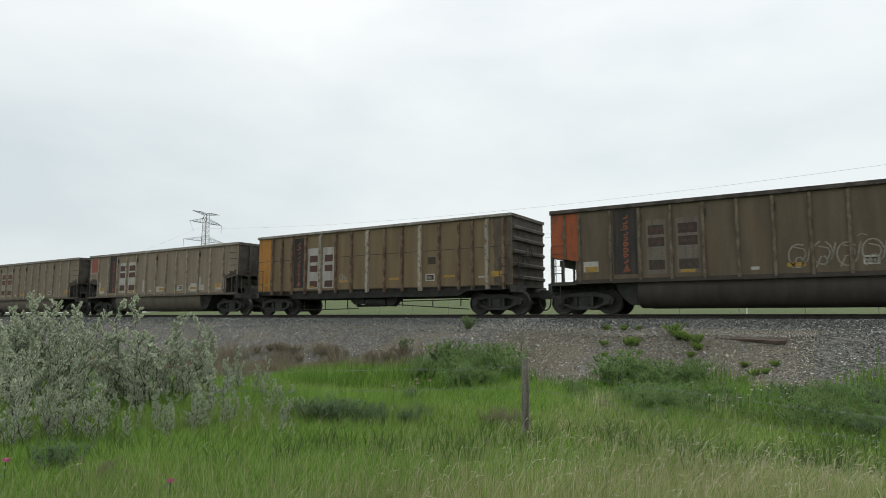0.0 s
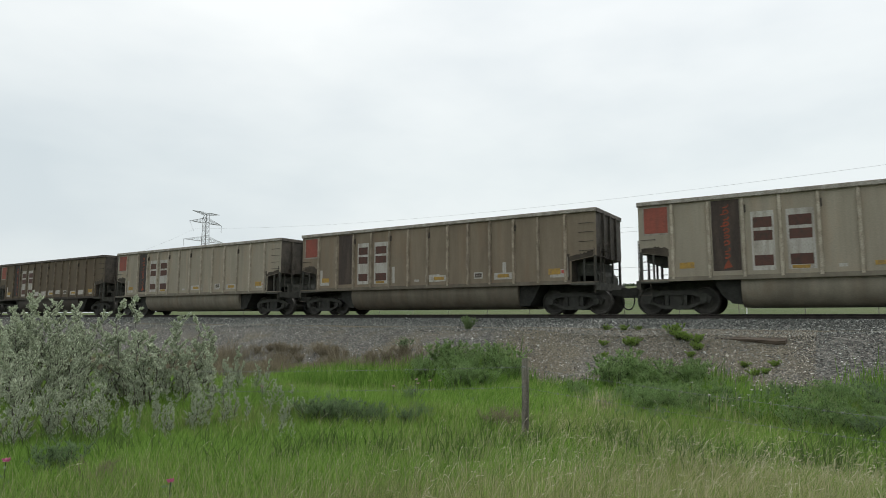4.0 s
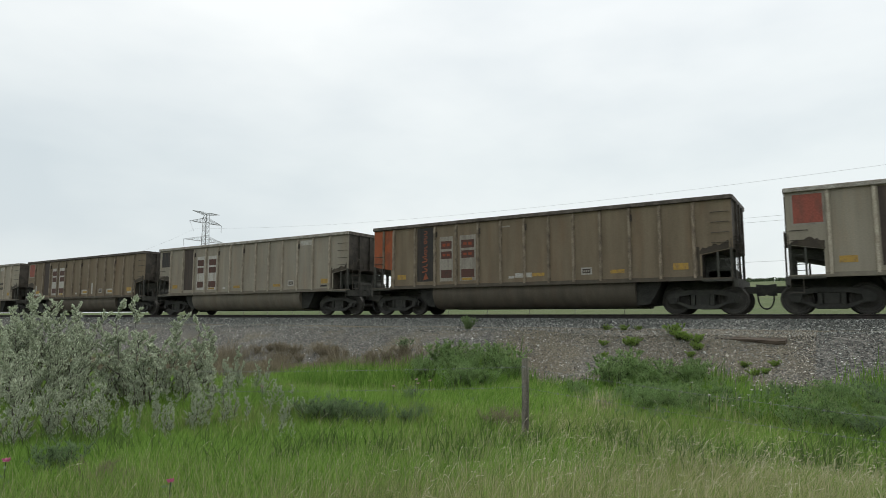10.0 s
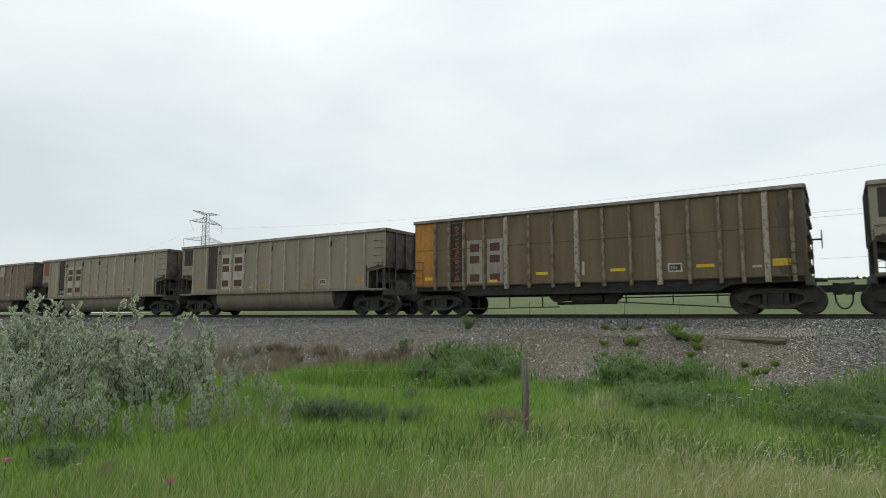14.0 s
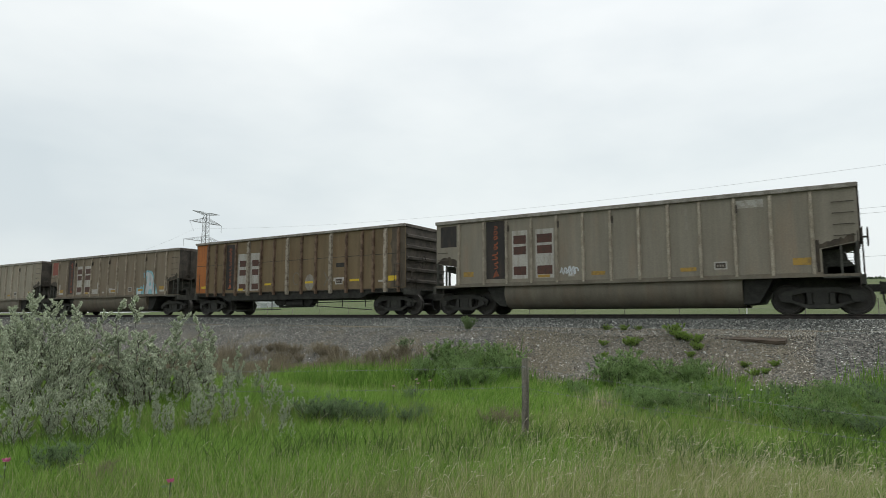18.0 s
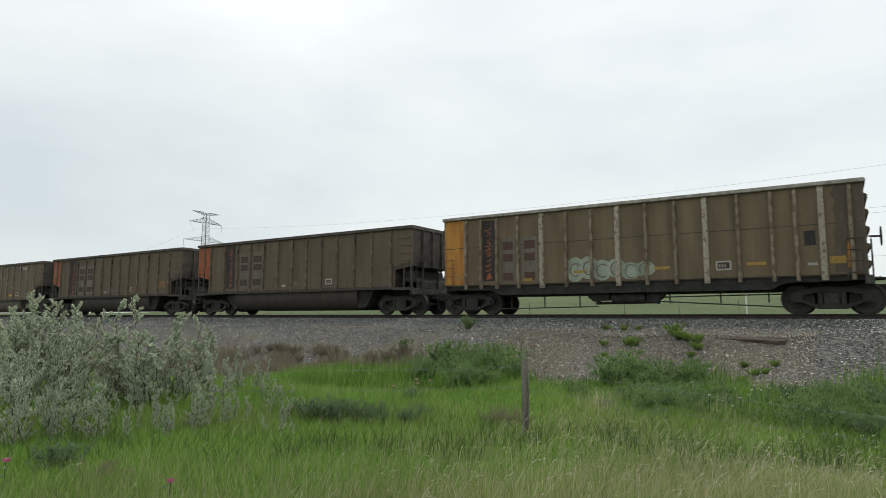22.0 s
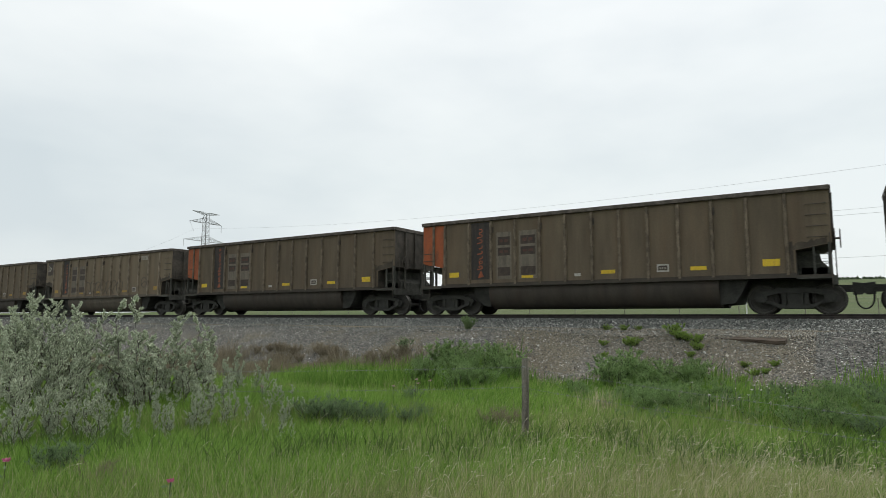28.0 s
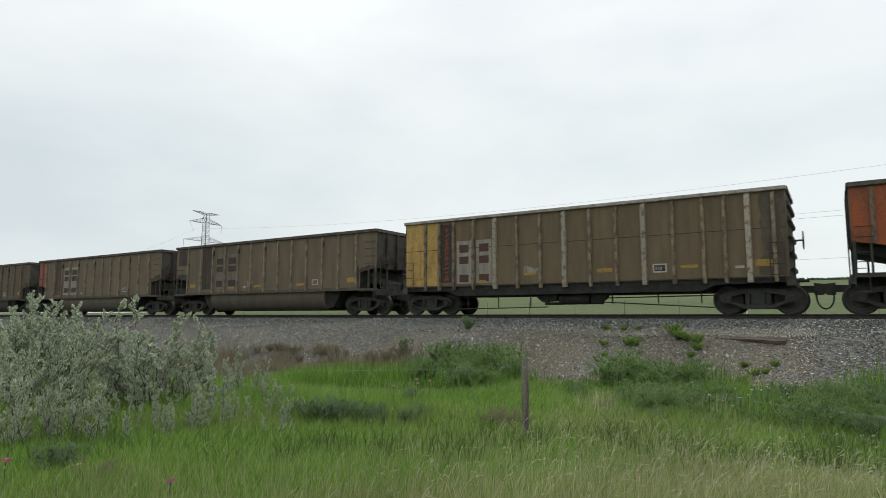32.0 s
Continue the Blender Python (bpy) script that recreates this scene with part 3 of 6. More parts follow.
def rib_car(tone):
    """Flat-floored gondola: closely ribbed high sides, ribbed ends, open underframe with brake gear."""
    car = new("ribbed_coal_gondola")
    H, T, Z0 = B_HALF, B_TOP, 1.16
    side = TONE[tone]
    for s in (-1, 1):
        bm = BM()
        box(bm, -H, H, s * 1.50, s * 1.48, Z0, T - 0.06)
        part("side_plate", bm, side, car, "rusty brown steel side plating")
        part("weld_seam", box(BM(), -H + 0.02, H - 0.02, s * 1.506, s * 1.499, 2.66, 2.685), SOOT, car)
        bm = BM()
        box(bm, -H - 0.03, H + 0.03, s * 1.61, s * 1.40, T - 0.12, T)
        bmesh.ops.bevel(bm, geom=bm.edges[:], offset=0.015, segments=1, affect="EDGES")
        part("top_chord", bm, CHORD, car, "worn top rail with a sky highlight in its colour")
        part("side_sill", prism(BM(), [(-H, 1.16), (H, 1.16), (H, 0.98), (5.1, 0.94), (4.7, 0.75), (-4.7, 0.75), (-5.1, 0.94), (-H, 0.98)], s * 1.42, s * 1.34), SILL, car, "deep dark side sill")
    for wide, pale in ((0.046, False), (0.074, True)):
        me = mesh_of("side_rib", hat(BM(), wide, wide + 0.02, -1.48, -1.61, 0.99, T - 0.10, 0.75), PALE_RIB if pale else RIB[tone])
        for x in B_RIBS:
            if (x in B_PALE) == pale:
                part("side_rib", me, None, car, "pale bare rib" if pale else "", pose(-H + x, 0, 0))
                part("side_rib", me, None, car, "", pose(-H + x, 0, 0, 0, 0, 180))
    for s in (-1, 1):
        bm = BM()
        box(bm, s * (H - 0.02), s * H, -1.48, 1.48, 1.10, T - 0.08)
        end = part("end_plate", bm, SOOT, car, "dark end wall with horizontal ribs")
        for z in (1.45, 1.95, 2.45, 2.95, 3.42):
            part("end_rib", prism(BM(), [(s * H, z - 0.10), (s * (H + 0.09), z - 0.05), (s * (H + 0.09), z + 0.05), (s * H, z + 0.10)], -1.46, 1.46), SOOT, end)
        bm = BM()
        box(bm, s * (H - 0.06), s * (H + 0.06), -1.5, 1.5, T - 0.13, T - 0.01)
        part("end_chord", bm, CHORD_D, car)
        bm = BM()
        box(bm, s * (H - 0.1), s * (H + 0.12), -1.5, 1.5, 0.86, 1.12)
        box(bm, s * (H + 0.02), s * (H + 0.45), -0.5, 0.5, 1.04, 1.09)
        part("end_platform", bm, UNDER, car, "end sill")
        bm = BM()
        for x, y in ((H - 0.1, -1.63), (H + 0.12, -1.2)):
            rod(bm, (s * x, y, 1.05), (s * x, y, 2.2), 0.015, n=5)
        rod(bm, (s * (H + 0.12), -0.8, 1.05), (s * (H + 0.12), -0.8, 2.2), 0.015, n=5)
        for z in np.arange(1.2, 2.25, 0.33):
            rod(bm, (s * (H + 0.12), -1.2, z), (s * (H + 0.12), -0.8, z), 0.014, n=5)
            rod(bm, (s * (H - 0.5), -1.63, z), (s * (H - 0.1), -1.63, z), 0.014, n=5)
        rod(bm, (s * (H - 0.5), -1.63, 1.05), (s * (H - 0.5), -1.63, 2.2), 0.015, n=5)
        part("corner_ladder", bm, SOOT, car, "thin corner ladder")
        add_coupler(car, s, H)
        add_truck(car, s * 6.28)
    part("floor", box(BM(), -H + 0.02, H - 0.02, -1.48, 1.48, 1.12, 1.16), SOOT, car)
    bm = BM()
    box(bm, -7.3, 7.3, -0.30, 0.30, 0.72, 1.12)
    prism(bm, [(-5.2, 1.10), (5.2, 1.10), (4.6, 0.80), (-4.6, 0.80)], -1.30, -1.24)
    for x in np.arange(-4.8, 4.9, 1.2):
        box(bm, x - 0.05, x + 0.05, -1.35, 1.35, 0.92, 1.12)
    part("underframe", bm, UNDER, car, "dark underframe")
    bm = BM()
    rod(bm, (-0.35, -1.05, 0.56), (0.80, -1.05, 0.56), 0.20, n=12)
    prism(bm, [(-1.25, 0.95), (-1.25, 0.62), (-1.05, 0.46), (-0.50, 0.50), (-0.40, 0.95)], -1.15, -0.8)
    prism(bm, [(0.85, 0.95), (0.85, 0.42), (1.15, 0.40), (1.40, 0.60), (1.55, 0.95)], -1.15, -0.8)
    for x in (-0.9, -0.2, 0.6, 1.2):
        box(bm, x - 0.05, x + 0.05, -1.12, -0.9, 0.36, 0.9)
    rod(bm, (-1.0, -0.98, 0.40), (1.2, -0.98, 0.42), 0.05, n=8)
    part("brake_gear", bm, SILL, car, "brake reservoir and valves")
    bm = BM()
    for x0, x1, z0, z1 in ((-5.0, -0.9, 0.22, 0.28), (1.25, 5.0, 0.44, 0.22), (0.9, 5.0, 0.58, 0.62)):
        rod(bm, (x0, -1.0, z0), (x1, -1.0, z1), 0.022, n=5)
    for x in (-4.4, -3.0, -1.6, 1.6, 3.2, 4.6):
        rod(bm, (x, -1.0, 0.24 if x < 0 else 0.36), (x, -1.0, 0.95), 0.026, n=5)
    part("brake_rod", bm, UNDER, car, "thin brake rods under the floor")
    brake_wheel(car, H + 0.38, -0.75, 2.30)
    return car


# ---- markings on the near sides ----
UNIT = {}


def patch(name, car, ink, x0, x1, z0, z1, proud=0.004, y=FACE, label=""):
    """A painted or applied rectangle, x from the car's left end."""
    if ink not in UNIT:
        UNIT[ink] = mesh_of("patch", box(BM(), 0, 1, -1, 0, 0, 1), INK[ink])
    ob = part(name, UNIT[ink], None, car, label)
    half, k = car["half"], 0.995 if car["half"] == A_HALF else 1.0
    ob.location, ob.scale = (x0 * k - half, y, z0), ((x1 - x0) * k, proud, z1 - z0)
    return ob


def stroke(name, car, ink, pts, wide=0.06, proud=0.006, label="", y=FACE):
    """A spray-paint line through points (x from the left end, z)."""
    half, bm = car["half"], BM()
    if len(pts) > 2:                      # round the corners once
        soft = [pts[0]]
        for a, b in zip(pts, pts[1:]):
            soft += [(a[0] * 0.75 + b[0] * 0.25, a[1] * 0.75 + b[1] * 0.25), (a[0] * 0.25 + b[0] * 0.75, a[1] * 0.25 + b[1] * 0.75)]
        pts = soft + [pts[-1]]
    rings = []
    for i, (x, z) in enumerate(pts):
        a, b = pts[max(i - 1, 0)], pts[min(i + 1, len(pts) - 1)]
        d = math.hypot(b[0] - a[0], b[1] - a[1]) or 1
        nx, nz = -(b[1] - a[1]) / d * wide / 2, (b[0] - a[0]) / d * wide / 2
        rings.append([bm.verts.new((x - half + s * nx, yy, z + s * nz)) for s, yy in ((1, y - proud), (-1, y - proud), (-1, y - 0.001), (1, y - 0.001))])
    for a, b in zip(rings, rings[1:]):
        for k in range(4):
            bm.faces.new((a[k], a[(k + 1) % 4], b[(k + 1) % 4], b[k]))
    bm.faces.new(rings[0][::-1]), bm.faces.new(rings[-1])
    return part(name, bm, INK[ink], car, label)


def blob(name, car, ink, pts, proud=0.005, label="", y=FACE):
    half = car["half"]
    return part(name, prism(BM(), [(x - half, z) for x, z in pts], y - proud, y - 0.001), INK[ink], car, label)


def loop(cx, cz, rx, rz, a0=0, a1=360, n=14):
    return [(cx + rx * math.cos(radians(a)), cz + rz * math.sin(radians(a))) for a in np.linspace(a0, a1, n)]


def scribble(cx, z, w, h, seed, n=7):
    r = random.Random(seed)
    pts = []
    for i in range(n):
        x = cx + w * i / n
        pts += [(x, z + h * r.uniform(0, 0.3)), (x + w / n * r.uniform(-0.2, 0.5), z + h * r.uniform(0.6, 1)), (x + w / n * r.uniform(0.5, 1.2), z + h * r.uniform(0.5, 0.9)),
                (x + w / n * r.uniform(0.2, 0.7), z + h * r.uniform(0.2, 0.5))]
    return pts


def logo_bar(car, x0, x1, z0, z1, ink, field):
    """The dark upright panel with a column of worn orange shapes."""
    patch("stripe_panel", car, field, x0, x1, z0, z1, label="dark upright panel with worn orange shapes")
    if not ink:
        return
    c, w = (x0 + x1) / 2, (x1 - x0)
    r = random.Random(int(x0 * 100) + len(cars))
    z = z0 + 0.06
    s = 0.24 / w
    blob("logo_shape", car, ink, [(c - 0.5 * s * w, z), (c + 0.6 * s * w, z + 0.05), (c + 0.4 * s * w, z + 0.14), (c + 0.1 * s * w, z + 0.30), (c - 0.3 * s * w, z + 0.14)], 0.008)
    z += 0.34
    while z < z1 - 0.20:
        hgt, tall = r.uniform(0.13, 0.19), r.choice((0, 0, 0.09))
        pts = [(c - 0.07 - tall, z), (c + 0.07, z + 0.03), (c + 0.075, z + 0.7 * hgt), (c - 0.05, z + 0.8 * hgt), (c - 0.07, z + 0.35 * hgt)]
        stroke("logo_shape", car, ink, pts[:r.choice((3, 4, 5))], r.uniform(0.038, 0.052), 0.008)
        z += hgt + 0.035


def number_board(car, cols, z0, z1, rows, frame_ink, field, text=None, rim=0.09):
    """Two upright boards with three framed fields each; the reporting marks are plain bars."""
    for x0, x1 in cols:
        patch("number_board", car, frame_ink, x0, x1, z0, z1, label="painted board with framed dark fields")
        w = x1 - x0
        for a, b in rows:
            patch("number_field", car, field, x0 + rim * w, x1 - rim * w, a, b, 0.007)
            if text and a > 2:
                for u in (0.22, 0.54):
                    patch("mark_bar", car, text, x0 + u * w, x0 + (u + 0.22) * w, a + 0.11, b - 0.10, 0.010)


def stencil_box(car, x, z, w=0.40, h=0.26, frame_ink="white", field="brownblack"):
    patch("stencil_box", car, frame_ink, x, x + w, z, z + h, label="white-framed stencil box")
    patch("stencil_field", car, field, x + 0.05, x + w - 0.05, z + 0.05, z + h - 0.05, 0.007)
    for i in range(3):
        patch("stencil_bar", car, "pale", x + 0.09 + 0.08 * i, x + 0.14 + 0.08 * i, z + 0.09, z + h - 0.10, 0.010)


A_COLS, A_ROWS = ((3.52, 4.17), (4.50, 5.25)), ((2.70, 3.03), (2.29, 2.60), (1.50, 1.83))
B_COLS, B_COLS2, B_ROWS = ((3.50, 4.30), (4.47, 5.26)), ((2.58, 3.28), (3.50, 4.20)), ((2.50, 2.82), (2.04, 2.34), (1.30, 1.60))


def mark_tub_car(car, panel, stripe, board, reflect, extras):
    if panel == "R":
        patch("end_panel", car, "pale", 0.14, 1.04, 2.68, 3.68, label="faded red square with a pale border")
        patch("end_panel_field", car, "red", 0.20, 0.98, 2.74, 3.62, 0.008)
    elif panel == "K":
        patch("end_panel", car, "black", 0.20, 0.98, 2.76, 3.62, label="black square")
    elif panel == "k":
        patch("end_panel", car, "brownblack", 0.20, 0.98, 2.76, 3.62, label="dull dark square")
    elif panel in "Oo":
        half = car["half"]
        blob("end_panel", car, "orange" if panel == "O" else "red", [(0.02, 2.10), (0.94, 1.93), (1.06, 1.95), (1.06, 3.68), (0.02, 3.68)], 0.004, "orange painted end panel")
        part("end_rib", box(BM(), 0.50 - half, 0.60 - half, -1.55, -1.504, 2.02, 3.68), RIB["d"], car)
    logo_bar(car, 2.37, 3.20, 1.38, 3.67, {"o": "script", "e": "ember", "-": None}[stripe[0]], "black" if stripe[1] == "k" else "brownblack")
    number_board(car, A_COLS, 1.36, 3.22, A_ROWS, {"w": "white", "p": "pale", "d": "dim"}[board[0]], "brownblack" if board[0] == "d" or board == "p-" else "maroon", None if board[1] == "-" else "maroon" if board[0] == "d" else "ember")
    ink = {"y": "yellow", "c": "ochre", "-": None}[reflect]
    # two builds of the car carry their plates one panel apart
    late = panel == "O" or p3[0] in extras
    if ink:
        patch("reflector", car, ink, 1.32, 1.78, 1.50, 1.70, 0.007)
        patch("reflector", car, ink, 4.60, 5.08, 1.38, 1.48, 0.012)
        for x in (7.72, 10.74) if late else (6.68, 9.74):
            patch("reflector", car, ink, x, x + 0.50, 1.43 if late else 1.40, 1.56 if late else 1.53, 0.012)
        patch("reflector", car, ink, 12.88 if late else 13.02, 13.36 if late else 13.50, 1.47, 1.69, 0.012)
    patch("data_plate", car, "white", 6.72 if late else 5.80, 6.96 if late else 6.02, 1.38, 1.48, 0.006)
    rg = random.Random(len(cars) * 7 + 1)
    for x0, x1, inner in ((13.62, 14.55, 1.93), (0.08, 0.98, 2.10)):
        n, hump, sway = 14, rg.uniform(0.05, 0.16), rg.uniform(0, 3)
        top = [(x1 - (x1 - x0) * i / n, (2.17 + hump * math.sin(math.pi * i / n) if x0 < 1 else 2.02 + (0.16 + hump) * (1 - i / n) ** 0.6) + 0.015 * math.sin(i * 1.1 + sway) + rg.uniform(-0.035, 0.06)) for i in range(n + 1)]
        rim = [(x0, inner), (x1, 2.10 if inner < 2 else 1.93)]
        blob("grime_stain", car, "grime", rim + top, 0.0035, "dark coal grime round the end opening")
    sway = rg.uniform(0, 3)
    side = [(13.60 - 0.06 - 0.04 * math.sin(2.2 * z + sway), z) for z in np.linspace(2.2, 1.2, 7)]
    blob("grime_stain", car, "grime", side + [(13.66, 1.2), (13.66, 2.2)], 0.0034)
    stencil_box(car, 9.66 if late else 10.78, 1.42)
    for e in extras:
        e(car)


def mark_rib_car(car, ink, late, field, board, reflect, extras):
    """late: the stripe and the boards stand one panel further from the end."""
    patch("end_panel", car, ink, 0.05, 0.98 if late else 1.66 if ink == "gold" and board == "pale" else 0.98, 1.18, B_TOP - 0.13, label="orange-yellow painted end panel")
    if late:
        part("rust_band", box(BM(), 0.90 - B_HALF, 1.00 - B_HALF, -1.506, -1.5, 1.18, B_TOP - 0.14), INK["orange"], car, "bright rust band beside the rib")
        logo_bar(car, 2.56, 3.24, 1.30, 3.72, "script" if field == "black" else "ember", field)
    else:
        logo_bar(car, 1.82, 2.36, 1.30, 3.72, "script" if field == "black" else "ember", field)
    number_board(car, B_COLS if late else B_COLS2, 1.24, 3.18 if late else 2.98, B_ROWS, board, "maroon", None, 0.19)
    col = {"y": "yellow", "c": "ochre"}[reflect]
    for x0, x1, z0, z1 in ((0.50, 0.90, 1.42, 1.55), (3.58, 3.95, 1.26, 1.36), (5.60, 6.08, 1.48, 1.58), (8.46, 8.98, 1.50, 1.60), (11.30, 11.85, 1.52, 1.62), (13.52, 14.02, 1.48, 1.70)):
        patch("reflector", car, col, x0, x1, z0, z1, 0.010)
    rg = random.Random(len(cars) * 5 + 2)
    edge = [(13.62 + 0.16 * rg.random(), z) for z in np.linspace(1.20, B_TOP - 0.14, 12)]
    blob("grime_stain", car, "smear", edge + [(14.44, B_TOP - 0.14), (14.44, 1.20)], 0.0035, "dark coal smear by the car end")
    patch("data_plate", car, "white", 12.96, 13.22, 1.45, 1.53, 0.006)
    stencil_box(car, 10.40, 1.40, 0.46, 0.30)
    for e in extras:
        e(car)


def primer(x0, x1, z0=1.36, z1=1.66, up=None, dot=None):
    """A primer-white touch-up patch, with an upright strip where there is one."""
    def do(car):
        patch("touch_up", car, "white", x0, x1, z0, z1, 0.005, label="pale touch-up paint")
        if up is not None:
            patch("touch_up", car, "white", up, up + 0.16, z0, z1 + 0.42, 0.0055)
        if dot is not None:
            patch("spot", car, "rose", dot, dot + 0.16, 1.50, 1.62, 0.012)
    return do


def band(ink, x0, x1, z0, z1, label="pale painted patch"):
    return lambda car: patch("paint_patch", car, ink, x0, x1, z0, z1, 0.0045, label=label)


def tag_line(ink, x, z, w, h, seed, n=6, wide=0.06, y=FACE):
    return lambda car: stroke("graffiti", car, ink, scribble(x, z, w, h, seed, n), wide, label="loose spray-painted scrawl", y=y)


def big_letter(car):
    blob("graffiti", car, "sky", [(10.55, 1.24), (11.34, 1.24), (11.34, 1.84), (11.20, 1.62), (11.04, 1.74), (10.82, 1.58), (10.55, 1.66)], 0.005, "pale teal spray splash")
    blob("graffiti", car, "mist", [(10.62, 1.26), (10.98, 1.26), (11.05, 1.52), (10.86, 1.46), (10.70, 1.55)], 0.007)
    blob("graffiti", car, "sky", [(11.28, 1.24), (12.70, 1.24), (12.42, 1.95), (12.16, 2.46), (12.0, 2.62), (11.52, 2.66), (11.24, 2.44), (11.26, 2.20), (11.48, 2.26), (11.58, 1.85)], 0.006, "pale blue and white spray-painted letter")
    blob("graffiti", car, "mist", [(11.46, 1.24), (11.74, 1.24), (11.82, 1.52), (12.08, 1.52), (12.16, 1.24), (12.58, 1.24), (12.12, 2.28), (11.95, 2.50), (11.56, 2.55), (11.38, 2.38), (11.62, 2.30)], 0.009)
    blob("graffiti", car, "sky", [(11.83, 1.74), (12.04, 1.74), (11.88, 2.14)], 0.011)
    for x, z0, z1, ink in ((11.405, 1.24, 1.80, "sky"), (11.405, 2.22, 2.52, "sky"), (12.432, 1.24, 1.58, "mist"), (12.432, 1.58, 1.90, "sky")):
        patch("graffiti", car, ink, x, x + 0.086, z0, z1, 0.089)


def bubbles(car):
    for i in range(6):
        x, w = 5.65 + i * 0.50, 0.36
        blob("graffiti", car, "mint", loop(x, 1.62 - 0.03 * i + 0.08 * (i % 2), w, 0.46 - 0.04 * i, 0, 340, 14), 0.004 + 0.0012 * i, "grey-green bubble lettering")
        stroke("graffiti", car, "dim", loop(x + 0.03, 1.60 - 0.03 * i + 0.08 * (i % 2), w * 0.6, 0.24, 40, 300, 9), 0.04, 0.014)


def peace(car):
    stroke("graffiti", car, "mist", loop(2.80, 1.72, 0.30, 0.27, 0, 360, 17), 0.07, 0.012, "white spray-painted ring sign")
    stroke("graffiti", car, "mist", [(2.80, 1.97), (2.80, 1.47)], 0.06, 0.012)
    stroke("graffiti", car, "mist", [(2.62, 1.55), (2.80, 1.74), (2.98, 1.55)], 0.06, 0.012)
    stroke("graffiti", car, "mist", [(2.47, 2.10), (2.78, 2.28), (3.12, 2.10)], 0.07, 0.012)


def faint_letters(car):
    stroke("graffiti", car, "dim", loop(7.85, 1.75, 0.22, 0.3, 30, 300, 9), 0.05, 0.006, "faint chalky letters")
    blob("graffiti", car, "pale", loop(8.75, 1.55, 0.30, 0.40, 0, 330, 12), 0.004)
    stroke("graffiti", car, "dim", [(9.7, 1.35), (10.1, 2.0)], 0.05)
    stroke("graffiti", car, "dim", [(9.7, 2.0), (10.1, 1.35)], 0.05)


def dark_scrawl(car):
    for i, (a0, a1) in enumerate(((40, 330), (20, 300), (60, 380), (30, 350), (90, 400), (10, 280), (50, 330))):
        x = 5.60 + 0.62 * i
        stroke("graffiti", car, "smear", loop(x, 1.72 + 0.05 * (i % 2), 0.30, 0.42, a0, a1, 11), 0.055, 0.012, "loopy dark spray-painted letters")
        stroke("graffiti", car, "smear", [(x - 0.2, 1.30), (x + 0.02, 1.74), (x + 0.28, 1.36 + 0.3 * (i % 3)), (x + 0.36, 2.10)], 0.05, 0.012)
    for i in range(5):
        stroke("graffiti", car, "smear", loop(5.7 + 0.9 * i, 0.92, 0.42, 0.13, 180, 350, 8), 0.05, label="dark loops run on down the tub", y=-1.478)
    stroke("graffiti", car, "smear", loop(11.95, 1.95, 0.30, 0.30, 20, 370, 13), 0.06, 0.012)
    stroke("graffiti", car, "smear", [(11.68, 1.80), (12.0, 2.02), (12.25, 1.92)], 0.05, 0.012)


def pale_scrawl(car):
    for i, (a0, a1) in enumerate(((60, 300), (100, 430), (40, 330), (10, 300), (70, 390))):
        x = 8.0 + 0.62 * i
        stroke("graffiti", car, "pale", loop(x, 1.75 + 0.06 * (i % 2), 0.27, 0.36, a0, a1, 9), 0.042, 0.012, "thin white spray-painted outline letters")
        stroke("graffiti", car, "pale", [(x - 0.18, 1.38), (x, 1.80), (x + 0.20, 1.45), (x + 0.34, 2.10)], 0.040, 0.012)
        stroke("graffiti", car, "pale", [(x - 0.10, 2.02), (x + 0.24, 1.92), (x + 0.05, 1.42)], 0.034, 0.012)
    stroke("graffiti", car, "pale", [(9.5, 2.26), (9.62, 2.32), (9.75, 2.26)], 0.024, 0.012)


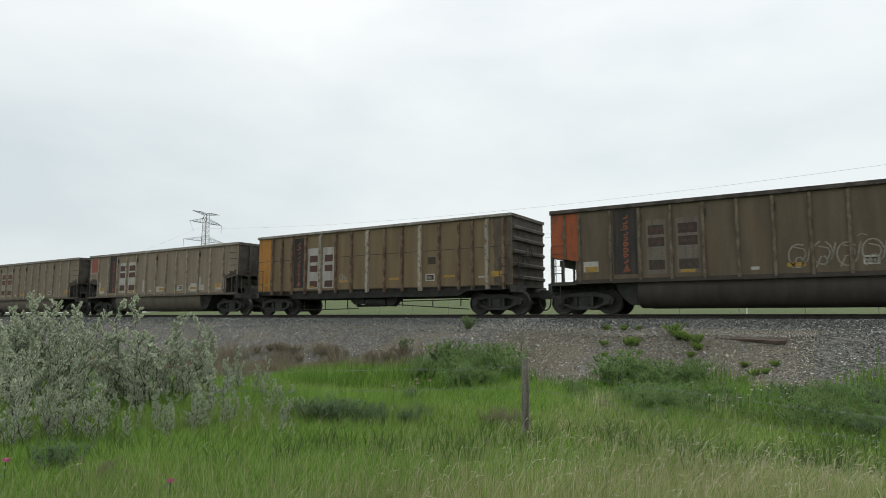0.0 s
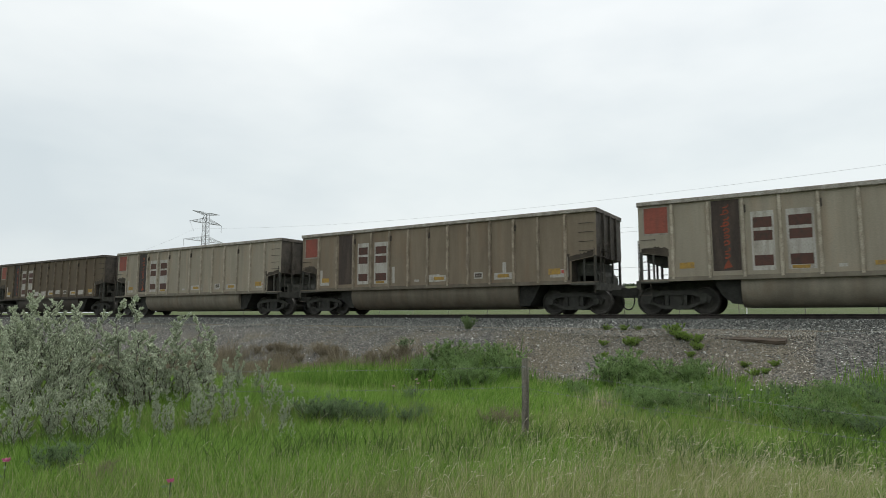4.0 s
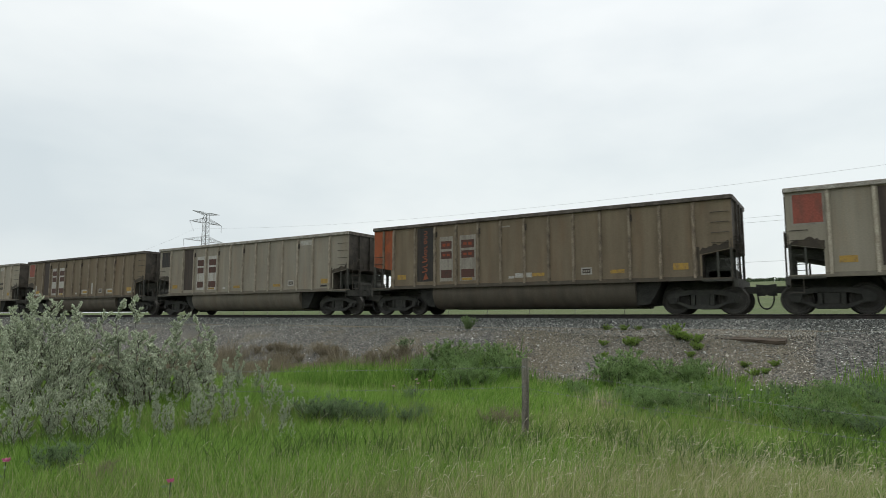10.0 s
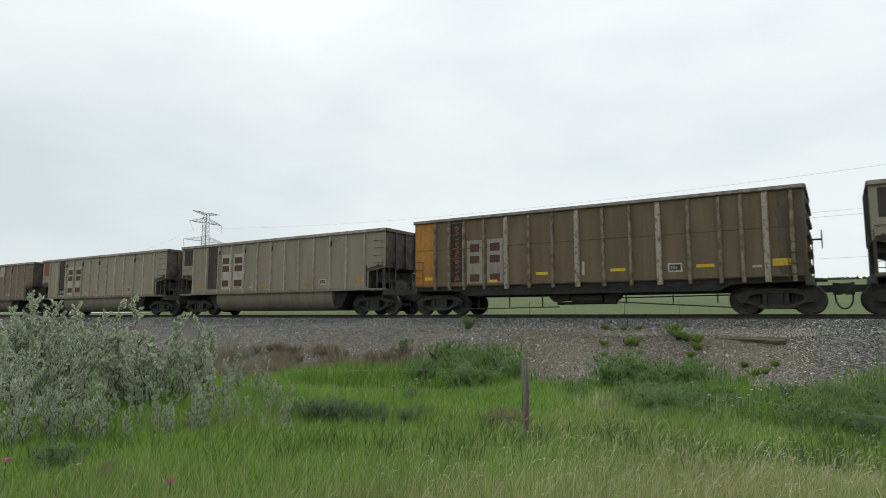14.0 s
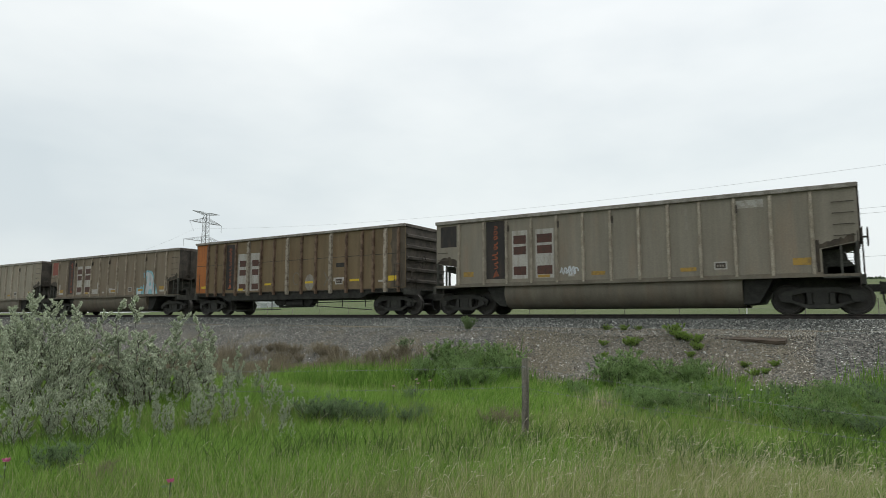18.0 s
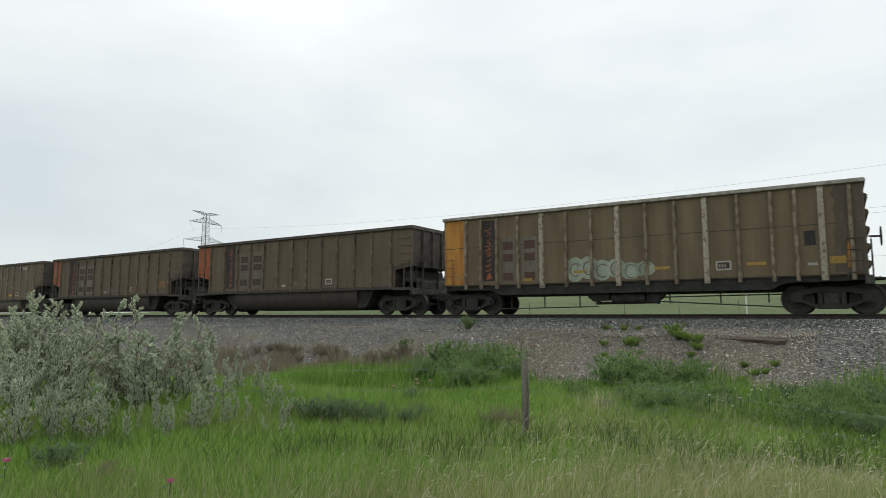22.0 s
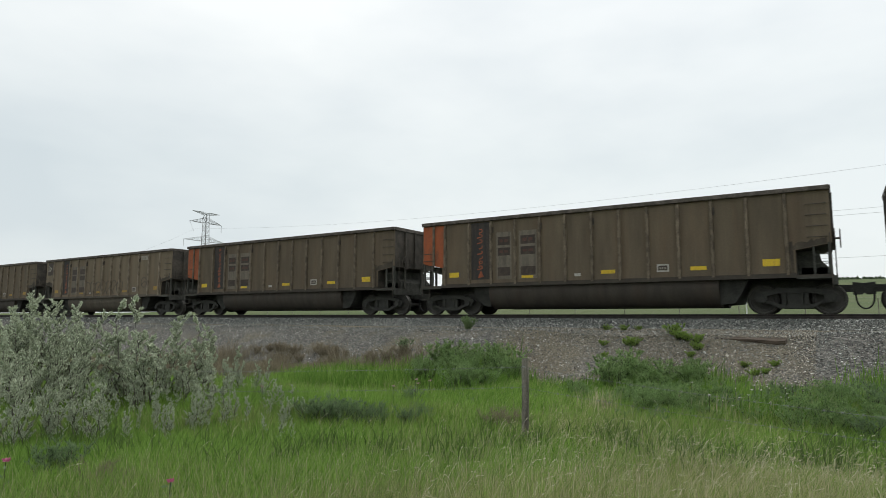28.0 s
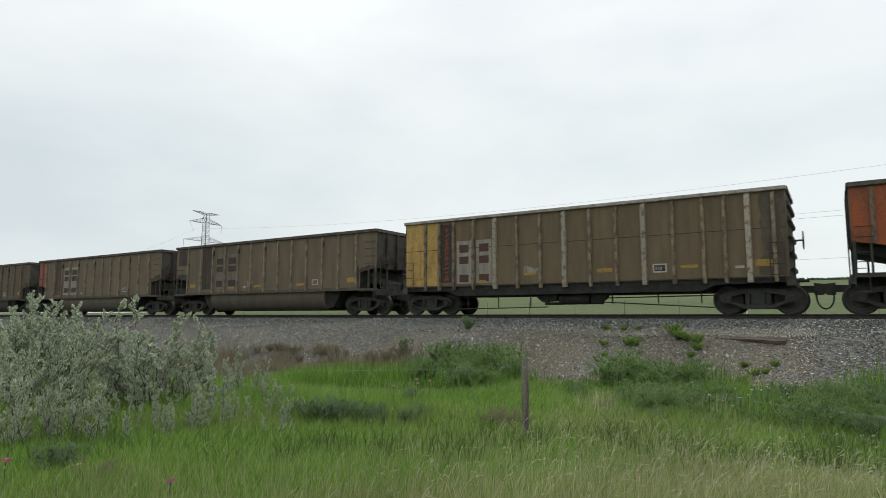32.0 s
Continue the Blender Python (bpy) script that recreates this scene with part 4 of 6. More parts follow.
A, B = "tub", "rib"
p3 = (primer(1.25, 1.78, up=1.20), primer(12.95, 13.62, up=13.50, dot=13.4), band("white", 7.55, 8.38, 1.37, 1.63, "pale touch-up paint"), band("white", 10.58, 11.36, 1.36, 1.62, "pale touch-up paint"))
TRAIN = (
    (A, "d", "O", "ok", "dr", "c", (primer(1.25, 1.80, 1.50, 1.88), band("yellow", 1.42, 1.70, 1.52, 1.66), band("t_patch", 10.52, 11.38, 1.3, 3.66), pale_scrawl)),
    (B, "G", "amber", True, "black", "white", "c", (tag_line("pale", 5.55, 1.35, 0.5, 0.6, 5, 3, 0.05), band("brownblack", 10.5, 10.9, 2.1, 2.4))),
    (A, "t", "R", "ek", "w-", "c", (*p3, primer(6.05, 6.18, up=6.05), primer(7.4, 7.95), primer(9.3, 9.85), primer(10.7, 11.3, 1.3, 1.75), primer(11.5, 11.95, up=11.5))),
    (A, "t", "K", "ok", "pr", "c", (band("dim", 12.1, 12.5, 1.4, 1.55),)),
    (A, "g", "R", "eb", "w-", "c", (band("white", 11.7, 12.42, 3.42, 3.6), primer(12.9, 13.2, 1.42, 1.6, dot=12.8))),
    (A, "t", "R", "-b", "w-", "c", (*p3, primer(5.55, 5.62, up=5.5), primer(7.3, 8.0), primer(10.8, 11.3, 1.4, 1.6, up=10.95))),
    (A, "g", "R", "ek", "w-", "c", (*p3, primer(6.3, 6.46, up=6.3), primer(8.0, 8.5), primer(9.6, 10.0))),
    (A, "d", "R", "ek", "w-", "c", (*p3, primer(5.6, 6.25), primer(6.5, 7.2), primer(7.6, 8.3, 1.4, 1.7), primer(8.6, 9.2, 1.45, 1.7), primer(11.6, 12.4), lambda c: stroke("graffiti", c, "pale", scribble(4.5, 0.62, 1.8, 0.36, 8, 6), 0.05, label="pale scrawl on the tub", y=-1.478))),
    (A, "t", "k", "ek", "dr", "c", (band("ember", 13.0, 13.6, 1.45, 1.72),)),
    (A, "s", "R", "eb", "w-", "c", (*p3, band("white", 5.45, 6.20, 1.24, 2.62), primer(7.05, 7.7), primer(8.05, 8.2, up=8.05), primer(10.3, 11.0, up=10.6))),
    (A, "g", "R", "eb", "w-", "c", (band("white", 11.6, 12.35, 3.40, 3.58), primer(12.85, 13.3, 1.38, 1.55, dot=12.8))),
    (A, "b", "O", "ok", "pr", "c", (primer(7.0, 7.7, 1.4, 1.58), band("pale", 6.4, 6.8, 3.40, 3.46))),
    (A, "s", "K", "-b", "w-", "c", (band("white", 11.6, 12.38, 3.36, 3.60), band("soot", 13.0, 13.4, 1.32, 1.40))),
    (A, "b", "R", "-b", "w-", "c", (*p3, primer(6.25, 6.38, up=6.25), primer(7.7, 8.4), primer(8.75, 8.9, up=8.75), primer(10.6, 11.4, up=11.25))),
    (A, "g", "K", "ok", "wr", "c", (band("white", 11.65, 12.35, 3.35, 3.58), tag_line("grime", 11.5, 2.30, 1.1, 0.14, 4, 5, 0.10), tag_line("grime", 11.5, 1.92, 0.8, 0.2, 6, 6, 0.10))),
    (B, "H", "amber", False, "black", "pale", "y", (primer(10.05, 10.2, 1.4, 2.0), primer(7.4, 7.5, 1.4, 1.9))),
    (A, "g", "K", "-b", "w-", "c", (band("pale", 11.6, 12.35, 3.30, 3.58),)),
    (A, "g", "R", "-k", "w-", "c", (tag_line("pale", 2.5, 1.40, 0.6, 0.3, 9, 5, 0.05), band("pale", 11.6, 12.3, 3.3, 3.55))),
    (A, "t", "R", "ek", "w-", "-", (band("white", 9.45, 10.25, 2.90, 3.64), primer(12.55, 12.7, 1.36, 1.5, dot=12.6))),
    (A, "s", "K", "ok", "w-", "c", (band("white", 11.5, 12.3, 3.35, 3.60), tag_line("mist", 5.45, 1.4, 0.75, 0.4, 2, 5, 0.05), band("pale", 8.35, 8.42, 2.8, 3.5), band("pale", 9.95, 10.02, 2.8, 3.5))),
    (B, "G", "rust", True, "black", "white", "y", (faint_letters, band("soot", 10.45, 11.0, 2.2, 2.4), primer(10.3, 11.1, 1.55, 1.72))),
    (A, "t", "R", "eb", "w-", "c", (*p3, primer(5.45, 6.2, up=6.1), primer(7.2, 7.9, 1.5, 1.68), primer(8.45, 8.55, up=8.4), big_letter)),
    (A, "g", "R", "ok", "wr", "c", (band("soot", 12.75, 13.3, 1.30, 1.38),)),
    (B, "H", "amber", False, "black", "dim", "c", (bubbles, band("amber", 13.95, 14.12, 1.35, 2.1), band("soot", 12.9, 13.2, 2.05, 2.5))),
    (A, "d", "O", "ok", "dr", "-", (band("dim", 7.3, 7.9, 1.45, 1.6),)),
    (A, "d", "O", "ok", "dr", "-", (band("dim", 7.2, 7.8, 1.45, 1.65), band("rusty", 12.5, 13.2, 1.6, 1.95), band("rusty", 9.8, 10.45, 1.42, 1.68))),
    (A, "b", "k", "ek", "p-", "y", (peace, band("pale", 11.6, 12.3, 3.3, 3.52))),
    (A, "d", "O", "ok", "d-", "y", ()),
    (A, "d", "O", "ok", "dr", "c", ()),
    (A, "d", "O", "ok", "dr", "y", ()),
    (A, "d", "O", "ok", "dr", "y", ()),
    (A, "b", "k", "ok", "d-", "c", (dark_scrawl, band("pale", 11.62, 12.35, 3.3, 3.56), tag_line("pale", 0.25, 2.9, 0.5, 0.6, 5, 3, 0.05))),
    (A, "d", "O", "ok", "dr", "c", (primer(1.3, 1.8, 1.5, 1.75),)),
    (B, "H", "gold", False, "brownblack", "pale", "c", (tag_line("pale", 5.6, 1.5, 0.6, 0.35, 5, 4, 0.08), band("ochre", 8.5, 9.0, 1.48, 1.62))),
    (A, "b", "k", "-b", "d-", "c", (tag_line("pale", 6.1, 1.4, 0.4, 0.4, 7, 3, 0.05),)),
    (A, "b", "o", "eb", "p-", "-", (primer(9.2, 9.45, 1.35, 1.7),)),
    (A, "d", "k", "-b", "d-", "c", (band("pale", 5.6, 5.9, 1.3, 1.8),)),
    (A, "d", "O", "ok", "d-", "c", ()),
)
INK["t_patch"] = TONE["t"]
BASE = {}
WORDS = {"g": "pale grey-beige", "s": "grey-beige", "t": "dusty tan-grey", "b": "dirty brown", "d": "dark coal-stained brown", "G": "rusty brown", "H": "dull brown"}
ENDS = {"R": "a red square", "K": "a black square", "k": "a dull dark square", "O": "an orange end panel", "o": "a faded orange end panel"}
cars = []
for k, row in enumerate(TRAIN):
    key = row[:2]
    if key not in BASE:
        BASE[key] = tub_car(row[1]) if row[0] == A else rib_car(row[1])
    car = copy_thing(BASE[key], pose(0, 0, 0))
    car["half"] = A_HALF if row[0] == A else B_HALF
    if row[0] == A:
        tagged(car, f"{WORDS[row[1]]} bathtub coal car with {ENDS[row[2]]}", "rail car", "cars of the coal train")
        mark_tub_car(car, *row[2:])
    else:
        tagged(car, f"{WORDS[row[1]]} ribbed coal gondola with {'yellow' if row[2] == 'gold' else 'orange'} end panel", "rail car", "cars of the coal train")
        mark_rib_car(car, *row[2:])
    cars.append(car)
for bare in BASE.values():
    for o in (*bare.children_recursive, bare):
        bpy.data.objects.remove(o)

# ---- plants ----
def leaf_mat(name, col, col2, trans=0.35, rough=0.6, spec=0.2, spread=0.55):
    """Leaf or blade surface that varies from leaf to leaf."""
    m = bpy.data.materials.new(name)
    m.use_nodes = True
    n, l = m.node_tree.nodes, m.node_tree.links
    b, geo, info, r = n["Principled BSDF"], n.new("ShaderNodeNewGeometry"), n.new("ShaderNodeObjectInfo"), n.new("ShaderNodeValToRGB")
    co, nz, add = n.new("ShaderNodeTexCoord"), n.new("ShaderNodeTexNoise"), n.new("ShaderNodeMath")
    nz.inputs["Scale"].default_value, nz.inputs["Detail"].default_value = 0.7, 4
    l.new(co.outputs["Object"], nz.inputs["Vector"])
    add.operation = "MULTIPLY_ADD"
    add.inputs[1].default_value = spread
    l.new(geo.outputs["Random Per Island"], add.inputs[0])
    sc = n.new("ShaderNodeMapRange")
    sc.inputs[1].default_value, sc.inputs[2].default_value, sc.inputs[4].default_value = 0.3, 0.7, 1.0 - spread
    l.new(nz.outputs["Fac"], sc.inputs[0])
    l.new(sc.outputs[0], add.inputs[2])
    r.color_ramp.elements[0].color, r.color_ramp.elements[1].color = (*col, 1), (*col2, 1)
    l.new(add.outputs[0], r.inputs[0])
    l.new(r.outputs[0], b.inputs["Base Color"])
    b.inputs["Roughness"].default_value, b.inputs["Specular IOR Level"].default_value = rough, spec
    tr, ms = n.new("ShaderNodeBsdfTranslucent"), n.new("ShaderNodeMixShader")
    ms.inputs[0].default_value = trans
    l.new(r.outputs[0], tr.inputs["Color"])
    l.new(b.outputs[0], ms.inputs[1])
    l.new(tr.outputs[0], ms.inputs[2])
    l.new(ms.outputs[0], n["Material Output"].inputs["Surface"])
    return m


SILVER = leaf_mat("silvery_willow_leaf", (0.16, 0.195, 0.12), (0.76, 0.82, 0.63), 0.35, 0.55, 0.3, 0.8)
DEEP = leaf_mat("deep_green_leaf", (0.085, 0.168, 0.052), (0.37, 0.52, 0.21), 0.45, 0.6, 0.2, 0.7)
FRESH = leaf_mat("fresh_green_leaf", (0.09, 0.17, 0.03), (0.20, 0.32, 0.08), 0.4)
SAGE = leaf_mat("grey_green_leaf", (0.11, 0.185, 0.08), (0.27, 0.37, 0.19), 0.45)
LUSH = leaf_mat("lush_grass_blade", (0.056, 0.135, 0.018), (0.335, 0.52, 0.115), 0.5, spread=0.8)
MEADOW = leaf_mat("meadow_grass_blade", (0.105, 0.150, 0.042), (0.46, 0.51, 0.205), 0.5, spread=0.8)
STRAW = leaf_mat("pale_grass_blade", (0.26, 0.25, 0.13), (0.66, 0.60, 0.40), 0.45)
HEADS = leaf_mat("bleached_seed_head", (0.46, 0.43, 0.29), (0.80, 0.75, 0.57), 0.35)
DEAD = leaf_mat("dead_brush_twig", (0.140, 0.120, 0.080), (0.34, 0.298, 0.205), 0.25, spread=0.8)
PINK = leaf_mat("pink_petal", (0.45, 0.10, 0.22), (0.65, 0.22, 0.36), 0.3)
ROSE = leaf_mat("pale_rose_petal", (0.38, 0.24, 0.23), (0.52, 0.38, 0.35), 0.3)
BARK = mat("dark_twig_bark", (0.06, 0.05, 0.042), (0.035, 0.03, 0.026), rough=0.9, scale=8)


def unit(v):
    return v / np.maximum(np.linalg.norm(v, axis=-1, keepdims=True), 1e-9)


def leaf_faces(base, way, length, width, rng):
    """Pointed leaves, folded a little along the midrib: base points and unit directions as arrays."""
    n = len(base)
    side = unit(np.cross(way, rng.normal(size=(n, 3))))
    up = np.cross(side, way)
    L, W = length[:, None], width[:, None]
    v = np.stack([base, base + way * L * 0.5 + side * W * 0.5 + up * W * 0.15, base + way * L, base + way * L * 0.5 - side * W * 0.5 + up * W * 0.15], 1)
    f = np.arange(n * 4).reshape(n, 4)
    return v.reshape(-1, 3), f


def twig_shrub(seed, height, spread, stems, leaf_n, leaf_len, leaf_wid, bare=0.25, twig_len=0.22, upright=0.7):
    """Stems with side twigs, and leaves along the twigs. Returns (stem bmesh, leaf vertices, leaf faces)."""
    rng = np.random.default_rng(seed)
    bm = BM()
    spots, ways = [], []
    for s in range(stems):
        a = rng.uniform(0, 2 * math.pi)
        lean = rng.uniform(0.05, 1.0) * spread
        h = height * (rng.uniform(0.62, 0.95) if s else 1.0)
        p = np.array([math.cos(a), math.sin(a), 0]) * (rng.uniform(0, 0.12) if stems > 3 else 0.004)
        pts = [p]
        for i in range(1, 7):
            u = i / 6
            q = p + np.array([math.cos(a) * lean * u ** 1.3, math.sin(a) * lean * u ** 1.3, h * u]) + rng.normal(size=3) * 0.035 * height * np.array([1, 1, 0.3])
            pts.append(q)
        for i in range(6):
            rod(bm, pts[i], pts[i + 1], 0.009 * (1.05 - i / 6.5), 0.009 * (1.05 - (i + 1) / 6.5), 5)
        for k in range(int(9 + 7 * height)):
            u = bare + (1 - bare) * rng.uniform(0, 1) ** 0.8
            j = min(int(u * 6), 5)
            b0 = pts[j] + (pts[j + 1] - pts[j]) * (u * 6 - j)
            b = rng.uniform(0, 2 * math.pi)
            d = unit(np.array([math.cos(b), math.sin(b), upright + rng.uniform(-0.2, 0.5)]))
            ln = twig_len * rng.uniform(0.5, 1.3) * (1.15 - 0.6 * u)
            rod(bm, b0, b0 + d * ln, 0.005, 0.002, 3)
            spots.append(b0), ways.append(d * ln)
        spots.append(pts[5]), ways.append(pts[6] - pts[5])
    spots, ways = np.array(spots), np.array(ways)
    pick = rng.integers(0, len(spots), leaf_n)
    u = rng.uniform(0.1, 1.05, leaf_n)[:, None]
    base = spots[pick] + ways[pick] * u
    way = unit(unit(ways[pick]) * 0.8 + rng.normal(size=(leaf_n, 3)) * 0.6 + np.array([0, 0, 0.25]))
    v, f = leaf_faces(base, way, leaf_len * rng.uniform(0.6, 1.25, leaf_n), leaf_wid * rng.uniform(0.7, 1.2, leaf_n), rng)
    return bm, v, f


def make_shrub(name, spec, leaf_material, bark=None):
    ob = new(name)
    bm, v, f = twig_shrub(*spec)
    part("branchwork", bm, bark or BARK, ob, "thin dark branching stems")
    part("foliage", cloud("foliage", v, f, leaf_material), None, ob)
    return ob


def plant(proto, x, y, scale, turn, label, category, group, sink=0.03):
    m = pose(x, y, float(ground_z(x, y)) - sink, 0, 0, turn) @ Matrix.Diagonal((scale, scale, scale, 1))
    ob = copy_thing(proto, m)
    return tagged(ob, label, category, group)


def discard(protos):
    for bare in protos:
        for o in (*bare.children_recursive, bare):
            bpy.data.objects.remove(o)


WILLOWBARK = mat("grey_willow_bark", (0.12, 0.11, 0.095), (0.075, 0.068, 0.058), rough=0.9, scale=8)
# silver wolf-willow thicket: bushy clumps, slender upright stems before them, low sprigs in front; x, y, height
rs = random.Random(11)
bushy = [make_shrub("silver_willow_shrub", (s, 1.0, 0.26 + 0.03 * s, 5, 4600, 0.026, 0.0130, 0.14, 0.14, 1.0), SILVER, WILLOWBARK) for s in range(3)]
slim = [make_shrub("silver_willow_shrub", (20 + s, 1.0, 0.10 + 0.04 * s, 2 + s % 2, 2500, 0.029, 0.0150, 0.12, 0.12, 1.0), SILVER, WILLOWBARK) for s in range(4)]
CLUMPS = ((-14.78, 5.63, 1.66), (-14.45, 6.01, 1.84), (-14.71, 6.49, 2.00), (-13.50, 6.27, 1.67), (-13.77, 6.67, 1.72), (-13.47, 6.86, 1.60), (-11.92, 4.77, 1.35), (-11.50, 4.93, 1.25),
          (-10.70, 4.96, 0.97), (-10.55, 5.26, 1.26), (-10.53, 5.52, 0.83), (-8.60, 4.17, 0.68), (-8.21, 4.20, 0.70), (-8.33, 3.60, 0.66), (-8.57, 3.46, 0.80), (-10.00, 4.23, 0.95), (-16.2, 6.4, 1.7))
SPIRES = ((-10.32, 5.87, 1.69), (-10.46, 5.80, 1.27), (-11.06, 6.46, 1.22), (-9.62, 5.96, 1.72), (-9.50, 5.75, 1.18), (-9.95, 6.36, 0.81), (-9.92, 6.75, 1.48), (-10.34, 6.82, 1.11), (-10.20, 7.34, 1.41), (-9.55, 6.67, 1.04), (-10.76, 8.00, 1.27),
          (-8.57, 6.57, 0.86), (-7.93, 5.95, 0.61), (-7.86, 5.73, 0.54), (-9.57, 7.49, 0.69), (-10.43, 8.38, 0.83), (-9.11, 8.08, 0.68), (-8.15, 7.43, 0.47), (-10.20, 8.80, 0.52), (-7.58, 7.32, 0.44), (-6.49, 6.04, 0.42))
SPRIGS = ((-8.35, 6.82), (-7.12, 6.54), (-8.32, 5.25), (-8.88, 6.25), (-8.42, 4.88), (-8.70, 4.65), (-7.56, 6.39), (-7.94, 5.34), (-8.61, 3.91), (-7.71, 4.70), (-9.3, 5.2), (-9.2, 4.6))
for i, (x, y, h) in enumerate(CLUMPS):
    for k in range(3 if h > 1.3 else 2):
        d, up = (0.0, 1.0) if k == 0 else (0.45, rs.uniform(0.66, 0.93))
        size = "tall" if h > 1.3 else "low" if h < 0.7 else "leafy"
        plant(bushy[(i + k) % 3], x + rs.uniform(-d, d), y + rs.uniform(-d, d), (h + 0.14) * up * 1.04, rs.uniform(0, 360), f"{size} silver-leaved willow shrub in the grass", "shrub", "silver willow thicket")
for i, (x, y, h) in enumerate(SPIRES):
    for k in range(2 + i % 2):
        d, up = (0.0, 1.0) if k == 0 else (0.26, rs.uniform(0.55, 0.85))
        plant(slim[(i + k) % 4], x + rs.uniform(-d, d), y + rs.uniform(-d, d), (h + 0.20) * up, rs.uniform(0, 360), "slender upright silver-leaved willow shrub in the grass", "shrub", "silver willow thicket")
for i in range(32):
    x, y = SPRIGS[i % 12]
    plant(slim[i % 4], x + rs.gauss(0, 0.25), y + rs.gauss(0, 0.28), rs.uniform(0.38, 0.62), rs.uniform(0, 360), "small silver-leaved willow sprig in the grass", "shrub", "silver willow thicket")
discard(bushy + slim)

# green shrubs at the foot of the bank and beside the fence
deeps = [make_shrub("green_shrub", (40 + s, 0.9, 0.58, 15, 6500, 0.040, 0.016, 0.04, 0.20, 0.8), DEEP) for s in range(2)]
sages = [make_shrub("grey_green_shrub", (50 + s, 0.7, 0.42, 16, 5000, 0.036, 0.014, 0.04, 0.17, 0.8), SAGE) for s in range(2)]
UNDER_BANK = ((-4.41, 14.91, 0.83), (-4.41, 14.05, 0.70), (-4.08, 14.94, 0.66), (-3.71, 14.47, 0.60), (-3.39, 15.02, 0.56), (-2.97, 15.07, 0.53), (-2.69, 14.86, 0.47), (-2.41, 11.22, 0.43), (-2.85, 10.71, 0.38),
              (-9.67, 15.28, 0.68), (-8.85, 15.16, 0.70), (-8.10, 15.11, 0.72), (-7.45, 14.70, 0.75), (-9.16, 13.64, 0.56), (-7.47, 12.28, 0.60), (-6.82, 12.44, 0.55), (-0.05, 12.88, 0.50), (-3.2, 13.2, 0.5), (-2.6, 12.4, 0.42), (-2.2, 11.9, 0.4), (-3.3, 12.2, 0.4), (-2.9, 11.6, 0.36), (-8.5, 14.3, 0.6), (-9.9, 14.5, 0.5))
for i, (x, y, h) in enumerate(UNDER_BANK):
    for k in range(3):
        d, up = (0.0, 1.0) if k == 0 else (0.45, rs.uniform(0.6, 0.9))
        plant(deeps[(i + k) % 2], x + rs.uniform(-d, d), y + rs.uniform(-d, d), (h + 0.16) * up * 1.15, rs.uniform(0, 360), "dense green leafy shrub below the gravel bank", "shrub", "green shrubs under the bank")
for i in range(40):
    x, y = rs.uniform(-4.5, 0.9), rs.uniform(10.4, 13.6)
    if y - 10.4 > 0.25 * (-1.6 - x):
        plant(deeps[i % 2], x, y, rs.uniform(0.42, 0.66), rs.uniform(0, 360), "low dark green leafy weed below the gravel bank", "shrub", "green shrubs under the bank")
LOW = ((-6.9, 9.6, 0.5), (-6.5, 9.2, 0.45), (-6.2, 8.9, 0.45), (-5.8, 8.5, 0.4), (-7.01, 7.13, 0.60), (-6.80, 7.25, 0.66), (-6.62, 7.30, 0.62), (-6.44, 7.54, 0.62), (-6.25, 7.85, 0.60), (-6.08, 7.66, 0.45), (-5.72, 7.93, 0.42), (-6.9, 7.7, 0.62), (-6.6, 8.0, 0.6), (-7.3, 7.5, 0.55), (-0.55, 12.67, 0.55), (-1.75, 12.14, 0.60), (0.27, 10.71, 0.55), (-1.2, 12.9, 0.6),
       (0.5, 12.4, 0.7), (-0.2, 14.2, 0.75), (0.5, 14.5, 0.85), (-0.9, 13.5, 0.6), (0.0, 13.4, 0.7), (-1.5, 13.2, 0.5), (0.9, 13.2, 0.6), (-6.45, 3.05, 0.62), (-6.38, 3.15, 0.55), (-1.3, 14.3, 0.6), (-2.0, 13.6, 0.55), (-5.75, 9.9, 0.40), (-6.15, 10.45, 0.45), (-4.91, 10.89, 0.40), (-2.9, 9.9, 0.40), (-2.5, 10.1, 0.40), (-11.9, 16.24, 0.6))
for i, (x, y, s) in enumerate(LOW):
    plant(sages[i % 2], x, y, s * rs.uniform(0.85, 1.35), rs.uniform(0, 360), "low grey-green bushy weed in long grass", "shrub", "low weeds")
sprout = make_shrub("green_shrub", (58, 0.50, 0.30, 22, 4200, 0.045, 0.012, 0.04, 0.14, 1.2), leaf_mat("pale_green_sprig_leaf", (0.11, 0.18, 0.07), (0.28, 0.38, 0.17), 0.4), mat("green_sprig_stem", (0.12, 0.16, 0.07), (0.09, 0.12, 0.05)))
plant(sprout, -10.71, 18.30, 0.92, 40, "small green bush growing out of the ballast", "shrub", "")
tall = make_shrub("tall_green_shrub", (77, 3.3, 0.7, 7, 5200, 0.07, 0.045, 0.1, 0.5, 0.6), FRESH)
plant(tall, -18.35, 6.25, 0.97, 0, "tall fresh green leafy shrub", "shrub", "")
discard(deeps + sages + [tall, sprout])

